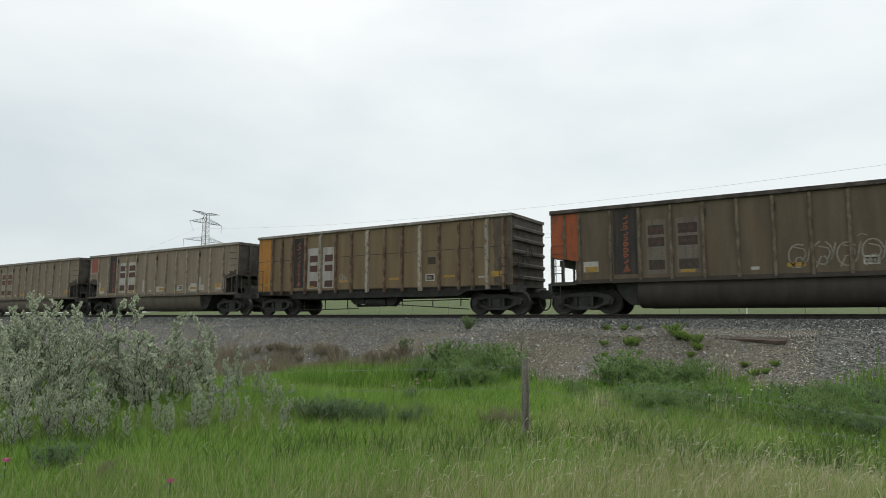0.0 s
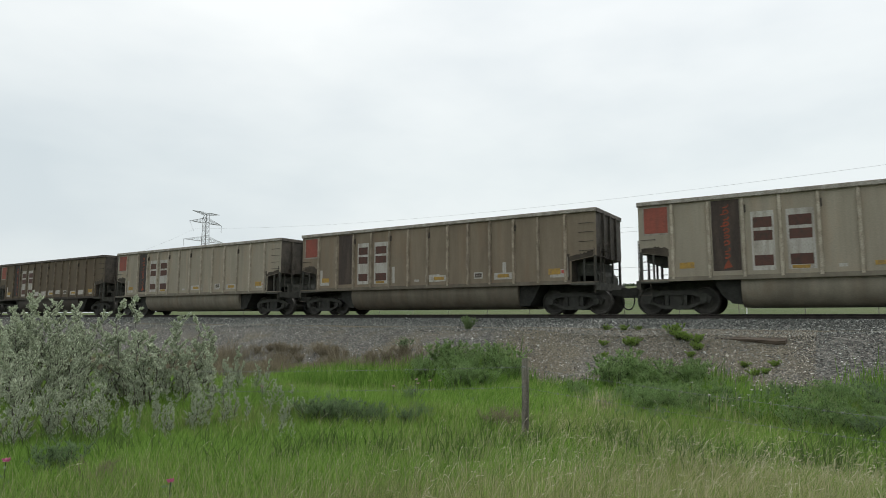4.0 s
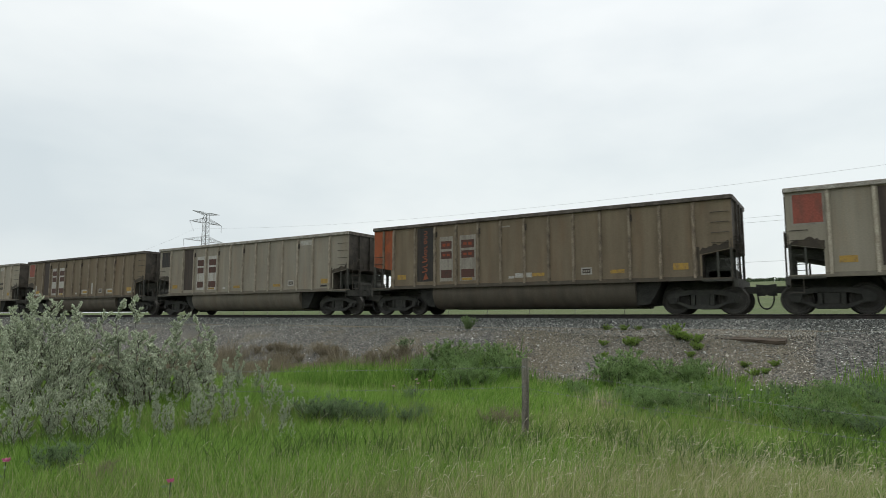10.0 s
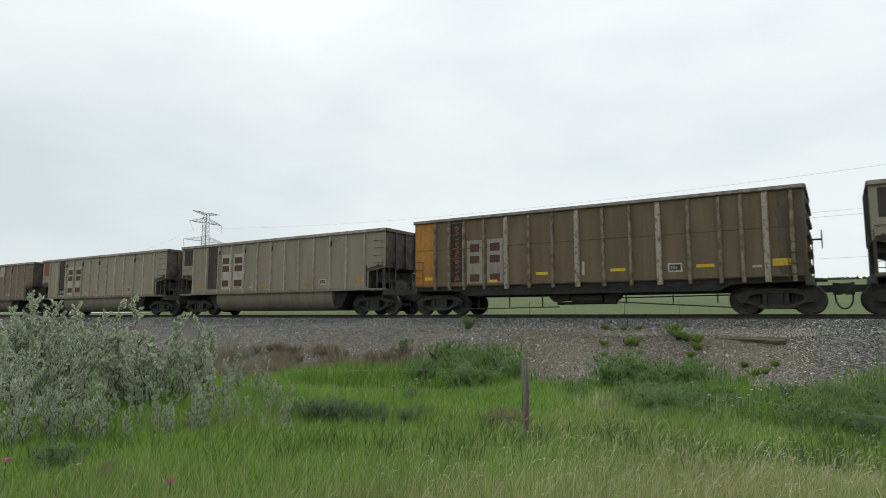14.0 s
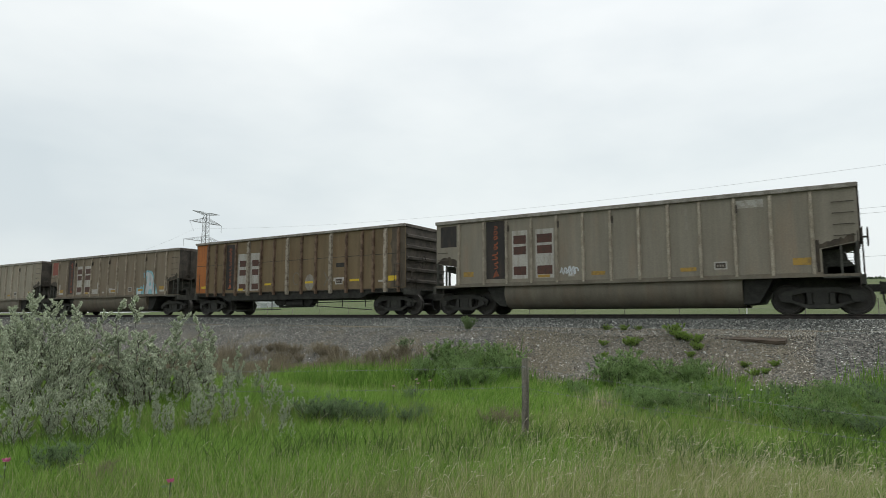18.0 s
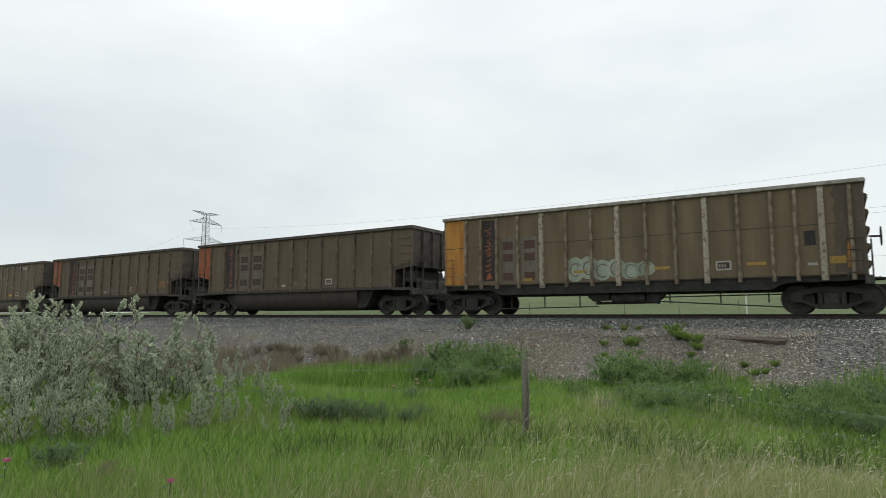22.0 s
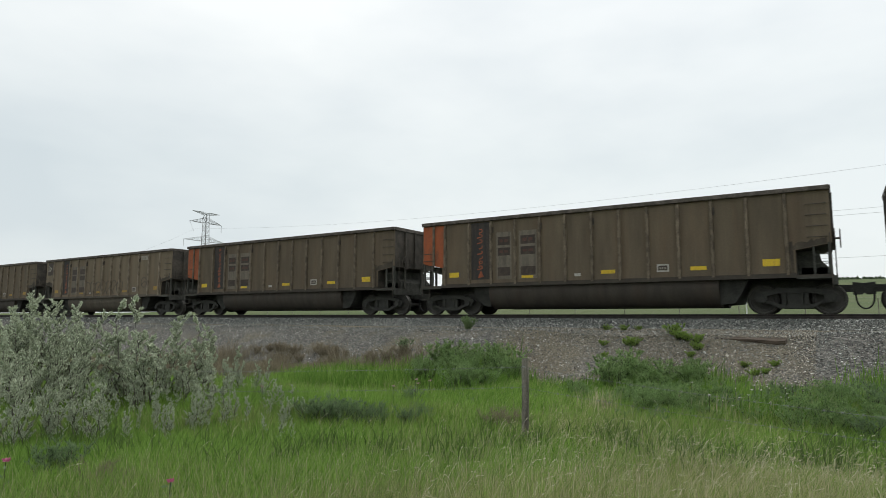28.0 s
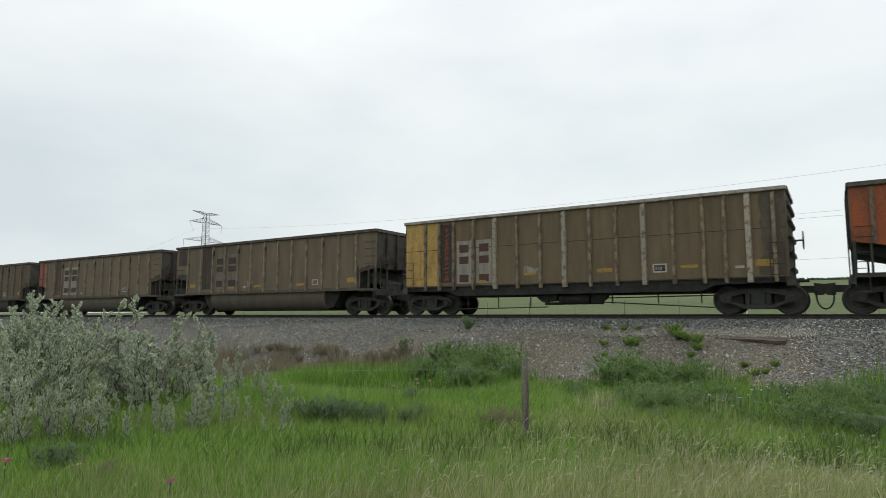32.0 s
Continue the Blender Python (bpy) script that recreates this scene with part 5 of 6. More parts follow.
# flat green weed mats on the gravel
mats = [make_shrub("weed_mat", (60 + s, 0.32, 0.26, 18, 3000, 0.034, 0.013, 0.0, 0.09, 0.9), leaf_mat("bright_weed_leaf", (0.16, 0.265, 0.045), (0.33, 0.48, 0.12), 0.45)) for s in range(2)]
for i, (x, y, s) in enumerate(((-3.69, 17.68, 0.85), (-3.93, 17.99, 1.0), (-3.48, 17.58, 0.8), (-3.22, 17.45, 0.8), (-3.11, 17.1, 0.75), (-3.24, 16.74, 0.5), (-5.0, 17.41, 0.8), (-4.79, 17.39, 0.8), (-6.06, 18.89, 0.6), (-5.51, 18.83, 0.6), (-5.12, 18.96, 0.5),
                               (-5.68, 17.42, 0.55), (-1.72, 16.02, 0.58), (-1.50, 16.11, 0.5), (-1.92, 15.71, 0.5), (-1.93, 16.41, 0.5), (-5.5, 16.85, 0.5), (-1.35, 16.5, 0.5))):
    plant(mats[i % 2], x, y, s, rs.uniform(0, 360), "low bright green weed on the gravel", "weed", "weeds on the gravel")
discard(mats)

# dead brush along the toe of the bank
DEADWOOD = mat("dry_grey_twigs", (0.17, 0.145, 0.102), (0.11, 0.092, 0.066), rough=0.9, scale=8)
brush = [make_shrub("dead_brush", (80 + s, 0.42, 0.40, 16, 2000, 0.10, 0.005, 0.0, 0.14, 0.7), DEAD, DEADWOOD) for s in range(2)]
for i in range(24):
    x = -20.8 + i * 0.39 + rs.uniform(-0.2, 0.2)
    plant(brush[i % 2], x, 15.25 + rs.uniform(-1.6, 1.0) - 0.06 * (x + 15), rs.uniform(0.5, 1.0), rs.uniform(0, 360), "dry grey-brown dead brush on the bank", "dead brush", "dead brush on the bank")
for x, y, s in ((-15.3, 16.1, 0.9), (-14.6, 15.9, 0.8), (-15.8, 16.4, 0.9), (-4.40, 8.45, 0.80), (-4.15, 8.40, 0.70), (-12.02, 15.65, 0.95), (-11.8, 16.0, 0.9), (-12.5, 15.39, 0.8), (-5.84, 3.28, 0.66), (-5.62, 3.30, 0.52), (-3.43, 10.3, 0.7), (-3.54, 12.42, 0.6)):
    plant(brush[0], x, y, s, rs.uniform(0, 360), "dry grey-brown dead brush on the bank", "dead brush", "dead brush on the bank")
discard(brush)


EDGE_X = (-60.0, -16.0, -13.6, -13.4, -13.1, -11.57, -10.6, -10.0, -7.9, -7.0, -5.9, -5.3, -4.95, -4.65, -3.3, -2.0, -0.5, 0.07, 6.0)
EDGE_Y = (10.0, 10.6, 11.7, 13.6, 15.0, 14.8, 15.2, 15.8, 15.7, 15.1, 13.3, 13.3, 14.9, 15.5, 15.4, 14.9, 15.0, 15.35, 15.1)


def in_view(rng, n, r0, r1, lim=0.0, tuft=0.0):
    """Ground spots in a fan before the camera, up to the foot of the bank; tuft gathers them in bunches of that width."""
    m = n // 9 if tuft else n
    r = np.sqrt(rng.uniform(r0 * r0, r1 * r1, m))
    a = radians(90 + YAW) + rng.uniform(radians(-41), radians(41), m)
    x, y = r * np.cos(a), r * np.sin(a)
    if tuft:
        x, y = (np.repeat(c, 9) + rng.normal(size=m * 9) * tuft for c in (x, y))
    keep = y < np.interp(x, EDGE_X, EDGE_Y) + lim + 0.3 * np.sin(x * 2.1) + rng.normal(size=len(x)) * 0.28
    return x[keep], y[keep]


def blades(name, material, x, y, height, width, lean, seed, label):
    """Grass blades: a bent strip of two pieces each, ending in a point."""
    rng = np.random.default_rng(seed)
    n = len(x)
    z = ground_z(x, y) - 0.02
    a = rng.uniform(0, 2 * math.pi, n)
    wind = np.stack([np.full(n, 0.5), np.full(n, -0.15)], 1)
    d = np.stack([np.cos(a), np.sin(a)], 1) * lean + wind * lean * 0.8
    h = height * rng.uniform(0.55, 1.2, n)
    face = rng.uniform(0, 2 * math.pi, n)
    s = np.stack([np.cos(face), np.sin(face), np.zeros(n)], 1) * (width * rng.uniform(0.7, 1.3, n) / 2)[:, None]
    root = np.stack([x, y, z], 1)
    mid = root + np.stack([d[:, 0] * h * 0.22, d[:, 1] * h * 0.22, h * 0.62], 1)
    tip = root + np.stack([d[:, 0] * h * 0.75, d[:, 1] * h * 0.75, h * rng.uniform(0.85, 1.0, n)], 1)
    v = np.stack([root - s, root + s, mid + s * 0.8, mid - s * 0.8, tip], 1).reshape(-1, 3)
    i = np.arange(n)[:, None] * 5
    f = np.concatenate([i + np.array([[0, 1, 2]]), i + np.array([[0, 2, 3]]), i + np.array([[3, 2, 4]])])
    return tagged(new(name, cloud(name, v, f, material)), label, "grass", kind="stuff")


def patchy(x, y, k):
    return 0.5 + 0.25 * np.sin(x * 1.1 + k) * np.cos(y * 0.8 + 2 * k) + 0.25 * np.sin(x * 0.43 - y * 0.61 + 3 * k)


g = np.random.default_rng(5)
GRASS = {"lush_grass": (LUSH, "lush bright green long grass"), "meadow_grass": (MEADOW, "olive green meadow grass"), "pale_grass": (STRAW, "pale yellowing grass")}
for tier, (n, r0, r1, wid, tuft) in enumerate(((110000, 3.0, 7.5, 0.0062, 0.06), (110000, 7.5, 12.5, 0.0085, 0.08), (80000, 12.5, 20.0, 0.014, 0.11), (24000, 20.0, 42.0, 0.03, 0.15))):
    x, y = (np.concatenate(c) for c in zip(in_view(g, n * 2 // 3, r0, r1, 0, tuft), in_view(g, n // 3, r0, r1)))
    dry = np.clip((x + 5.0 + 0.25 * (9 - y)) / 4.0, 0, 1) * np.clip((10.3 - y) / 2.2, 0, 1)
    bank = np.clip((y - 11.5) / 3, 0, 1)
    tall_y = (0.31 + 0.07 * bank) * (0.65 + 0.7 * patchy(x, y, 1.3))
    is_dry = g.uniform(size=len(x)) < 0.012 + 0.19 * dry
    is_mid = (~is_dry) & (g.uniform(size=len(x)) < np.clip(0.12 + 0.5 * dry + 0.9 * (patchy(x * 1.7, y * 1.7, 0.4) - 0.55), 0, 0.9))
    for nm, sel, k in (("lush_grass", ~(is_dry | is_mid), 1.0), ("meadow_grass", is_mid, 1.0), ("pale_grass", is_dry, 1.3)):
        blades(nm, GRASS[nm][0], x[sel], y[sel], tall_y[sel] * k, wid * (0.5 if nm == "pale_grass" else 1), 0.34, tier * 3 + 1, GRASS[nm][1])

x, y = in_view(g, 26000, 11.0, 19.0, 0.25, 0.10)
keep = (y > 11.6 + 0.8 * np.sin(x * 1.3)) & (x > -13.5 + 0.5 * np.sin(y)) & (g.uniform(size=len(x)) < np.clip(0.9 * patchy(x * 1.5, y * 1.5, 2.0) + 0.15, 0, 1))
blades("bank_grass", leaf_mat("rich_bank_grass_blade", (0.055, 0.13, 0.018), (0.20, 0.34, 0.07), 0.5), x[keep], y[keep], np.full(keep.sum(), 0.52), 0.016, 0.4, 77, "tall rich green grass under the bank")

x, y = g.uniform(-24, -11.0, 90000), g.uniform(10.5, 16.9, 90000)
keep = (patchy(x * 2.2, y * 2.2, 0.9) + g.normal(size=len(x)) * 0.12 > 0.48) & (y < 15.7 + 0.5 * np.sin(x * 1.1) + g.normal(size=len(x)) * 0.5) & (y > np.interp(x, EDGE_X, EDGE_Y) - 0.5)
blades("dead_grass", DEAD, x[keep], y[keep], np.full(keep.sum(), 0.33), 0.011, 0.6, 88, "dry grey-brown dead grass on the bank")

x, y = in_view(g, 9000, 3.2, 10.5, 0, 0.09)
keep = patchy(x * 1.9, y * 1.9, 4.1) > 0.60
blades("weed_tussocks", leaf_mat("dark_weed_blade", (0.045, 0.085, 0.022), (0.16, 0.24, 0.07), 0.45), x[keep], y[keep], np.full(keep.sum(), 0.42), 0.013, 0.5, 91, "darker green weedy tussocks in the grass")

# coarse grass all round, where the verge runs on out of sight
x, y = g.uniform(-45, 25, 130000), g.uniform(-25, 15.2, 130000)
out = np.abs((np.degrees(np.arctan2(y, x)) - 90 - YAW + 180) % 360 - 180) > 40
keep = (out | (np.hypot(x, y) < 3.0)) & (np.hypot(x, y) > 1.2)
blades("verge_grass", MEADOW, x[keep], y[keep], np.full(keep.sum(), 0.22), 0.03, 0.6, 99, "green verge grass")

# bleached stalks that bend over, each with a narrow seed head along its tip
x, y = in_view(g, 4600, 3.2, 11.5)
keep = g.uniform(size=len(x)) < np.clip(0.014 + 0.55 * np.clip((x + 4.6) / 3.6, 0, 1) * np.clip((9.8 - y) / 2, 0, 1), 0, 1)
x, y = x[keep], y[keep]
rngh = np.random.default_rng(9)
n, m = len(x), 7
hh, aa, bend = rngh.uniform(0.30, 0.56, n), rngh.normal(0.3, 1.2, n), rngh.uniform(0.10, 0.42, n)
u = np.linspace(0, 1, m)
stalk = np.stack([x, y, ground_z(x, y) - 0.02], 1)[:, None] + np.stack([np.outer(np.cos(aa) * bend, u ** 2.2), np.outer(np.sin(aa) * bend, u ** 2.2), np.outer(hh, u) - np.outer(hh * bend * 0.9, u ** 5)], -1)
side = np.array([0.0012, 0.0008, 0.0])
v1 = np.concatenate([np.stack([stalk[:, k] - side, stalk[:, k] + side, stalk[:, k + 1] + side * 0.7, stalk[:, k + 1] - side * 0.7], 1) for k in range(m - 1)]).reshape(-1, 3)
f1 = np.arange(len(v1)).reshape(-1, 4)
q = 8
w = rngh.uniform(0.0, 1.0, (n, q, 1))
tip, way = stalk[:, -1:], stalk[:, -1:] - stalk[:, -2:-1]
v2, f2 = leaf_faces((tip - way * w * 0.9).reshape(-1, 3), unit(unit(np.repeat(way, q, 1)) + rngh.normal(size=(n, q, 3)) * 0.22).reshape(-1, 3), np.full(n * q, 0.026), np.full(n * q, 0.0048), rngh)
tagged(new("seed_heads", cloud("seed_heads", np.concatenate([v1, v2]), np.concatenate([f1, f2 + len(v1)]), HEADS)), "bleached bent grass stalks with narrow seed heads", "grass", kind="stuff")
# stiff dry stems standing before the bank
x, y = g.normal(-3.4, 0.22, 130), g.normal(10.1, 0.25, 130)
x, y = np.concatenate([x, g.normal(-1.75, 0.3, 60), g.normal(-0.5, 0.35, 50)]), np.concatenate([y, g.normal(11.3, 0.3, 60), g.normal(11.8, 0.3, 50)])
blades("dry_stems", STRAW, x, y, np.full(len(x), 0.62), 0.006, 0.22, 93, "stiff pale dry weed stems")


def flower(x, y, h, r, material, petals, label, seed):
    ob = new("flower")
    rng = np.random.default_rng(seed)
    z = float(ground_z(x, y))
    part("stalk", rod(BM(), (0, 0, 0), (0.02, 0, h), 0.004, 0.003, 5), BARK, ob)
    a = rng.uniform(0, 2 * math.pi, petals)
    base = np.repeat([[0.02, 0, h]], petals, 0)
    way = unit(np.stack([np.cos(a), np.sin(a), rng.uniform(0.1, 1.1, petals)], 1))
    v, f = leaf_faces(base, way, np.full(petals, r), np.full(petals, r * 0.5), rng)
    part("blossom", cloud("blossom", v, f, material), None, ob, "open blossom")
    v, f = leaf_faces(np.array([[0, 0, h * k] for k in (0.3, 0.45, 0.6, 0.7, 0.8, 0.9)]), unit(rng.normal(size=(6, 3)) + np.array([0, 0, 0.5])), np.full(6, 0.07), np.full(6, 0.025), rng)
    part("leaves", cloud("leaves", v, f, SAGE), None, ob)
    ob.matrix_basis = pose(x, y, z)
    return tagged(ob, label, "flower", "wild flowers")


flower(-6.04, 2.52, 0.36, 0.045, PINK, 22, "pink thistle blossom in the grass", 1)
flower(-4.58, 3.09, 0.34, 0.040, PINK, 22, "pink thistle blossom in the grass", 2)
for i, (x, y) in enumerate(((-6.91, 9.85), (-6.74, 10.00), (-6.80, 9.63), (-7.01, 9.21), (-8.30, 7.26))):
    flower(x, y, 0.46 + 0.05 * (i % 3), 0.05, ROSE, 8, "pale faded wild rose blossom", 10 + i)

WHITE_PETAL = leaf_mat("white_petal", (0.50, 0.47, 0.44), (0.74, 0.71, 0.68), 0.3)
rf = random.Random(17)
for i in range(30):
    x, y = ((-1.8, 11.9), (-0.5, 13.0), (-1.0, 12.0))[i % 3]
    flower(x + rf.gauss(0, 0.28), y + rf.gauss(0, 0.35), rf.uniform(0.34, 0.62), 0.030, WHITE_PETAL, 7, "small white wild flower below the bank", 40 + i)


# loose stones of the ballast and the gravel slope
def stones(name, n, y0, y1, size, material, seed, label, bias=1.0, west=-60.0, east=6.0):
    rng = np.random.default_rng(seed)
    y = y0 + (y1 - y0) * rng.uniform(size=n) ** bias
    x = west + (east - west) * rng.uniform(size=n) ** 0.55
    keep = (x > -2.7 * y - 2) & (x < 0.10 * y + 1.5)
    x, y = x[keep], y[keep]
    n = len(x)
    s = size * rng.lognormal(0, 0.30, n)
    c = np.stack([x, y, ground_z(x, y) + s * 0.2], 1)
    oct_v = np.array([[1, 0, 0], [-1, 0, 0], [0, 1, 0], [0, -1, 0], [0, 0, 1], [0, 0, -1]], float)
    jit = oct_v[None] * rng.uniform(0.55, 1.15, (n, 6, 1)) + rng.normal(size=(n, 6, 3)) * 0.22
    ang = rng.uniform(0, 2 * math.pi, n)
    ca, sa = np.cos(ang)[:, None], np.sin(ang)[:, None]
    jit = np.stack([jit[..., 0] * ca - jit[..., 1] * sa, jit[..., 0] * sa + jit[..., 1] * ca, jit[..., 2] * 0.75], -1)
    v = (c[:, None] + jit * s[:, None, None]).reshape(-1, 3)
    tri = np.array([[0, 2, 4], [2, 1, 4], [1, 3, 4], [3, 0, 4], [2, 0, 5], [1, 3, 5]])
    f = (np.arange(n)[:, None, None] * 6 + tri[None]).reshape(-1, 3)
    return tagged(new(name, cloud(name, v, f, material)), label, "stones", kind="stuff")


def stone_mat(name, stops, rough=0.85):
    m = bpy.data.materials.new(name)
    m.use_nodes = True
    n, l = m.node_tree.nodes, m.node_tree.links
    b, geo, r = n["Principled BSDF"], n.new("ShaderNodeNewGeometry"), n.new("ShaderNodeValToRGB")
    e = r.color_ramp.elements
    while len(e) < len(stops):
        e.new(0.5)
    for k, (p, c) in zip(e, stops):
        k.position, k.color = p, (*c, 1)
    l.new(geo.outputs["Random Per Island"], r.inputs[0])
    co, nz, mx = n.new("ShaderNodeTexCoord"), n.new("ShaderNodeTexNoise"), n.new("ShaderNodeMix")
    nz.inputs["Scale"].default_value = 60
    l.new(co.outputs["Object"], nz.inputs["Vector"])
    mx.data_type, mx.blend_type = "RGBA", "OVERLAY"
    mx.inputs["Factor"].default_value = 0.5
    l.new(r.outputs[0], mx.inputs[6])
    l.new(nz.outputs["Fac"], mx.inputs[7])
    l.new(mx.outputs[2], b.inputs["Base Color"])
    b.inputs["Roughness"].default_value, b.inputs["Specular IOR Level"].default_value = rough, 0.3
    return m


GREYROCK = stone_mat("crushed_grey_rock", ((0.0, (0.032, 0.036, 0.034)), (0.45, (0.108, 0.116, 0.107)), (0.82, (0.235, 0.242, 0.220)), (1.0, (0.60, 0.61, 0.56))))
TANROCK = stone_mat("sandy_pebbles", ((0.0, (0.055, 0.049, 0.038)), (0.45, (0.158, 0.141, 0.106)), (0.82, (0.262, 0.238, 0.186)), (1.0, (0.54, 0.52, 0.44))))
stones("ballast_stones", 70000, 19.15, 21.6, 0.0225, GREYROCK, 21, "crushed grey ballast stones")
stones("bank_stones", 66000, 15.2, 18.75, 0.0175, GREYROCK, 22, "grey stones on the bank", 0.75)
stones("bank_pebbles", 46000, 15.0, 19.3, 0.015, TANROCK, 23, "sandy pebbles on the bank", 1.0, -9.5, -0.5)
stones("toe_pebbles", 3000, 13.1, 15.3, 0.015, TANROCK, 24, "sandy pebbles at the toe of the bank", 1.0, -6.6, -4.9)

# ---- fence, timber, wires, distance ----
POSTWOOD = mat("weathered_post_wood", (0.215, 0.200, 0.168), (0.105, 0.095, 0.078), rough=0.95, scale=4, stretch=(6, 6, 0.35), fine=50, bump=0.6, bump_size=0.01)
WIRE = mat("galvanised_wire", (0.27, 0.28, 0.275), (0.19, 0.19, 0.18), rough=0.55, metal=0.2)
CABLE = mat("weathered_cable", (0.40, 0.41, 0.42), (0.30, 0.31, 0.32), rough=0.6)
STEEL = mat("galvanised_tower_steel", (0.30, 0.305, 0.31), (0.22, 0.225, 0.23), rough=0.6)


def post(x, y, h, r, lean=0.0):
    ob = new("fence_post")
    z = float(ground_z(x, y))
    bm = BM()
    rings = []
    for k in range(7):
        u = k / 6
        rr = r * (1.0 - 0.06 * u) * (0.93 if k == 6 else 1)
        rings.append([bm.verts.new((rr * math.cos(t) * (1 + 0.05 * math.sin(5 * t)) + 0.010 * math.sin(3 * u), rr * math.sin(t), -0.15 + (h + 0.15) * u + (0.012 * math.cos(t) if k == 6 else 0))) for t in np.linspace(0, 2 * math.pi, 12, endpoint=False)])
    for a, b in zip(rings, rings[1:]):
        for i in range(12):
            j = (i + 1) % 12
            bm.faces.new((a[i], a[j], b[j], b[i]))
    bm.faces.new(rings[-1])
    part("post", bm, POSTWOOD, ob, "cracked weathered wood")
    for k in (0.68, 0.91):
        part("staple", rod(BM(), (-0.01, -r - 0.004, h * k), (0.03, -r - 0.004, h * k), 0.004, n=5), WIRE, ob)
    ob.matrix_basis = pose(x, y, z, 0, lean, 0)
    return tagged(ob, "weathered grey round wooden fence post in long grass", "fence post")


post(-3.60, 7.62, 1.15, 0.050, 1.0)


def wire(name, pts, r, material, label, barbs=0, n=5):
    """One continuous strand through the points, with barbs where asked."""
    bm = BM()
    pts = [Vector(p) for p in pts]
    rings = []
    for i, p in enumerate(pts):
        d = (pts[min(i + 1, len(pts) - 1)] - pts[max(i - 1, 0)]).normalized()
        u = d.cross(Vector((0, 0, 1))).normalized()
        w = u.cross(d)
        rings.append([bm.verts.new(p + r * (math.cos(2 * math.pi * k / n) * u + math.sin(2 * math.pi * k / n) * w)) for k in range(n)])
    for a, b in zip(rings, rings[1:]):
        for k in range(n):
            bm.faces.new((a[k], a[(k + 1) % n], b[(k + 1) % n], b[k]))
    for p, q in zip(pts, pts[1:]):
        for k in range(barbs):
            c = p.lerp(q, k / barbs)
            rod(bm, c + Vector((-0.012, 0.004, -0.014)), c + Vector((0.012, -0.004, 0.014)), 0.0016, n=3)
            rod(bm, c + Vector((0.012, 0, -0.014)), c + Vector((-0.012, 0, 0.014)), 0.0016, n=3)
    return tagged(new(name, mesh_of(name, bm, material)), label, "wire")


for z0, z1, z2 in ((0.655, 0.545, 0.60), (0.92, 0.745, 0.86)):
    right = [(-3.60 + 3.87 * u, 7.56 - 1.09 * u, z0 + (z1 - z0) * u - 0.10 * u * (1 - u)) for u in np.linspace(0, 2.0, 19)]
    left = [(-3.60 - 3.6 * u, 7.56 - 2.3 * u, z0 + (z2 - z0) * u - 0.06 * u * (1 - u)) for u in np.linspace(0, 1.0, 12)]
    wire("barbed_wire", left[::-1] + right[1:], 0.0017, WIRE, "grey slack barbed wire strung from the post", 3)

tie = new("loose_timber")
bm = BM()
box(bm, -0.92, 0.92, -0.10, 0.10, -0.065, 0.065)
bmesh.ops.subdivide_edges(bm, edges=[e for e in bm.edges if abs(e.verts[0].co.x - e.verts[1].co.x) > 1], cuts=8)
for v in bm.verts:
    v.co += Vector((random.uniform(-0.02, 0.02), random.uniform(-0.012, 0.012), random.uniform(-0.012, 0.012)))
part("timber", bm, mat("bleached_tarred_wood", (0.105, 0.082, 0.062), (0.06, 0.047, 0.036), rough=0.95, scale=6, stretch=(0.3, 3, 3), bump=0.5), tie, "split tarred wood")
tie.matrix_basis = pose(-2.03, 17.72, float(ground_z(-2.03, 17.72)) - 0.02, 14, 1.2, -10.6)
tagged(tie, "old dark tarred timber lying on the gravel bank", "timber")

# fence in the pasture beyond the track
far_posts = new("far_post")
part("post", rod(BM(), (0, 0, -0.2), (0, 0, 1.1), 0.034, 0.03, 7), mat("silvered_post_wood", (0.26, 0.25, 0.20), (0.18, 0.17, 0.13), rough=0.95), far_posts)
for i in range(24):
    x = -21.13 - 3.87 * 13 + 3.87 * i
    tagged(copy_thing(far_posts, pose(x, 46.0, float(ground_z(x, 46.0)))), "grey wooden post of the pasture fence", "fence post", "pasture fence posts")
discard([far_posts])
WHITEP = mat("white_marker_paint", (0.75, 0.75, 0.72), (0.6, 0.6, 0.57))
white = new("marker_post")
part("post", rod(BM(), (0, 0, -0.2), (0, 0, 1.5), 0.045, 0.045, 7), WHITEP, white)
part("cap", rod(BM(), (0, 0, 1.5), (0, 0, 1.62), 0.05, 0.04, 7), POSTWOOD, white)
white.matrix_basis = pose(-4.9, 43.5, float(ground_z(-4.9, 43.5)))
tagged(white, "thin white marker post in the pasture", "marker post")
for z in (0.5, 0.85, 1.15):
    wire("fence_wire", [(x, 45.93, float(ground_z(x, 46.0)) + z) for x in np.arange(-72, 18, 3.87)], 0.004, WIRE, "strand of the pasture fence")

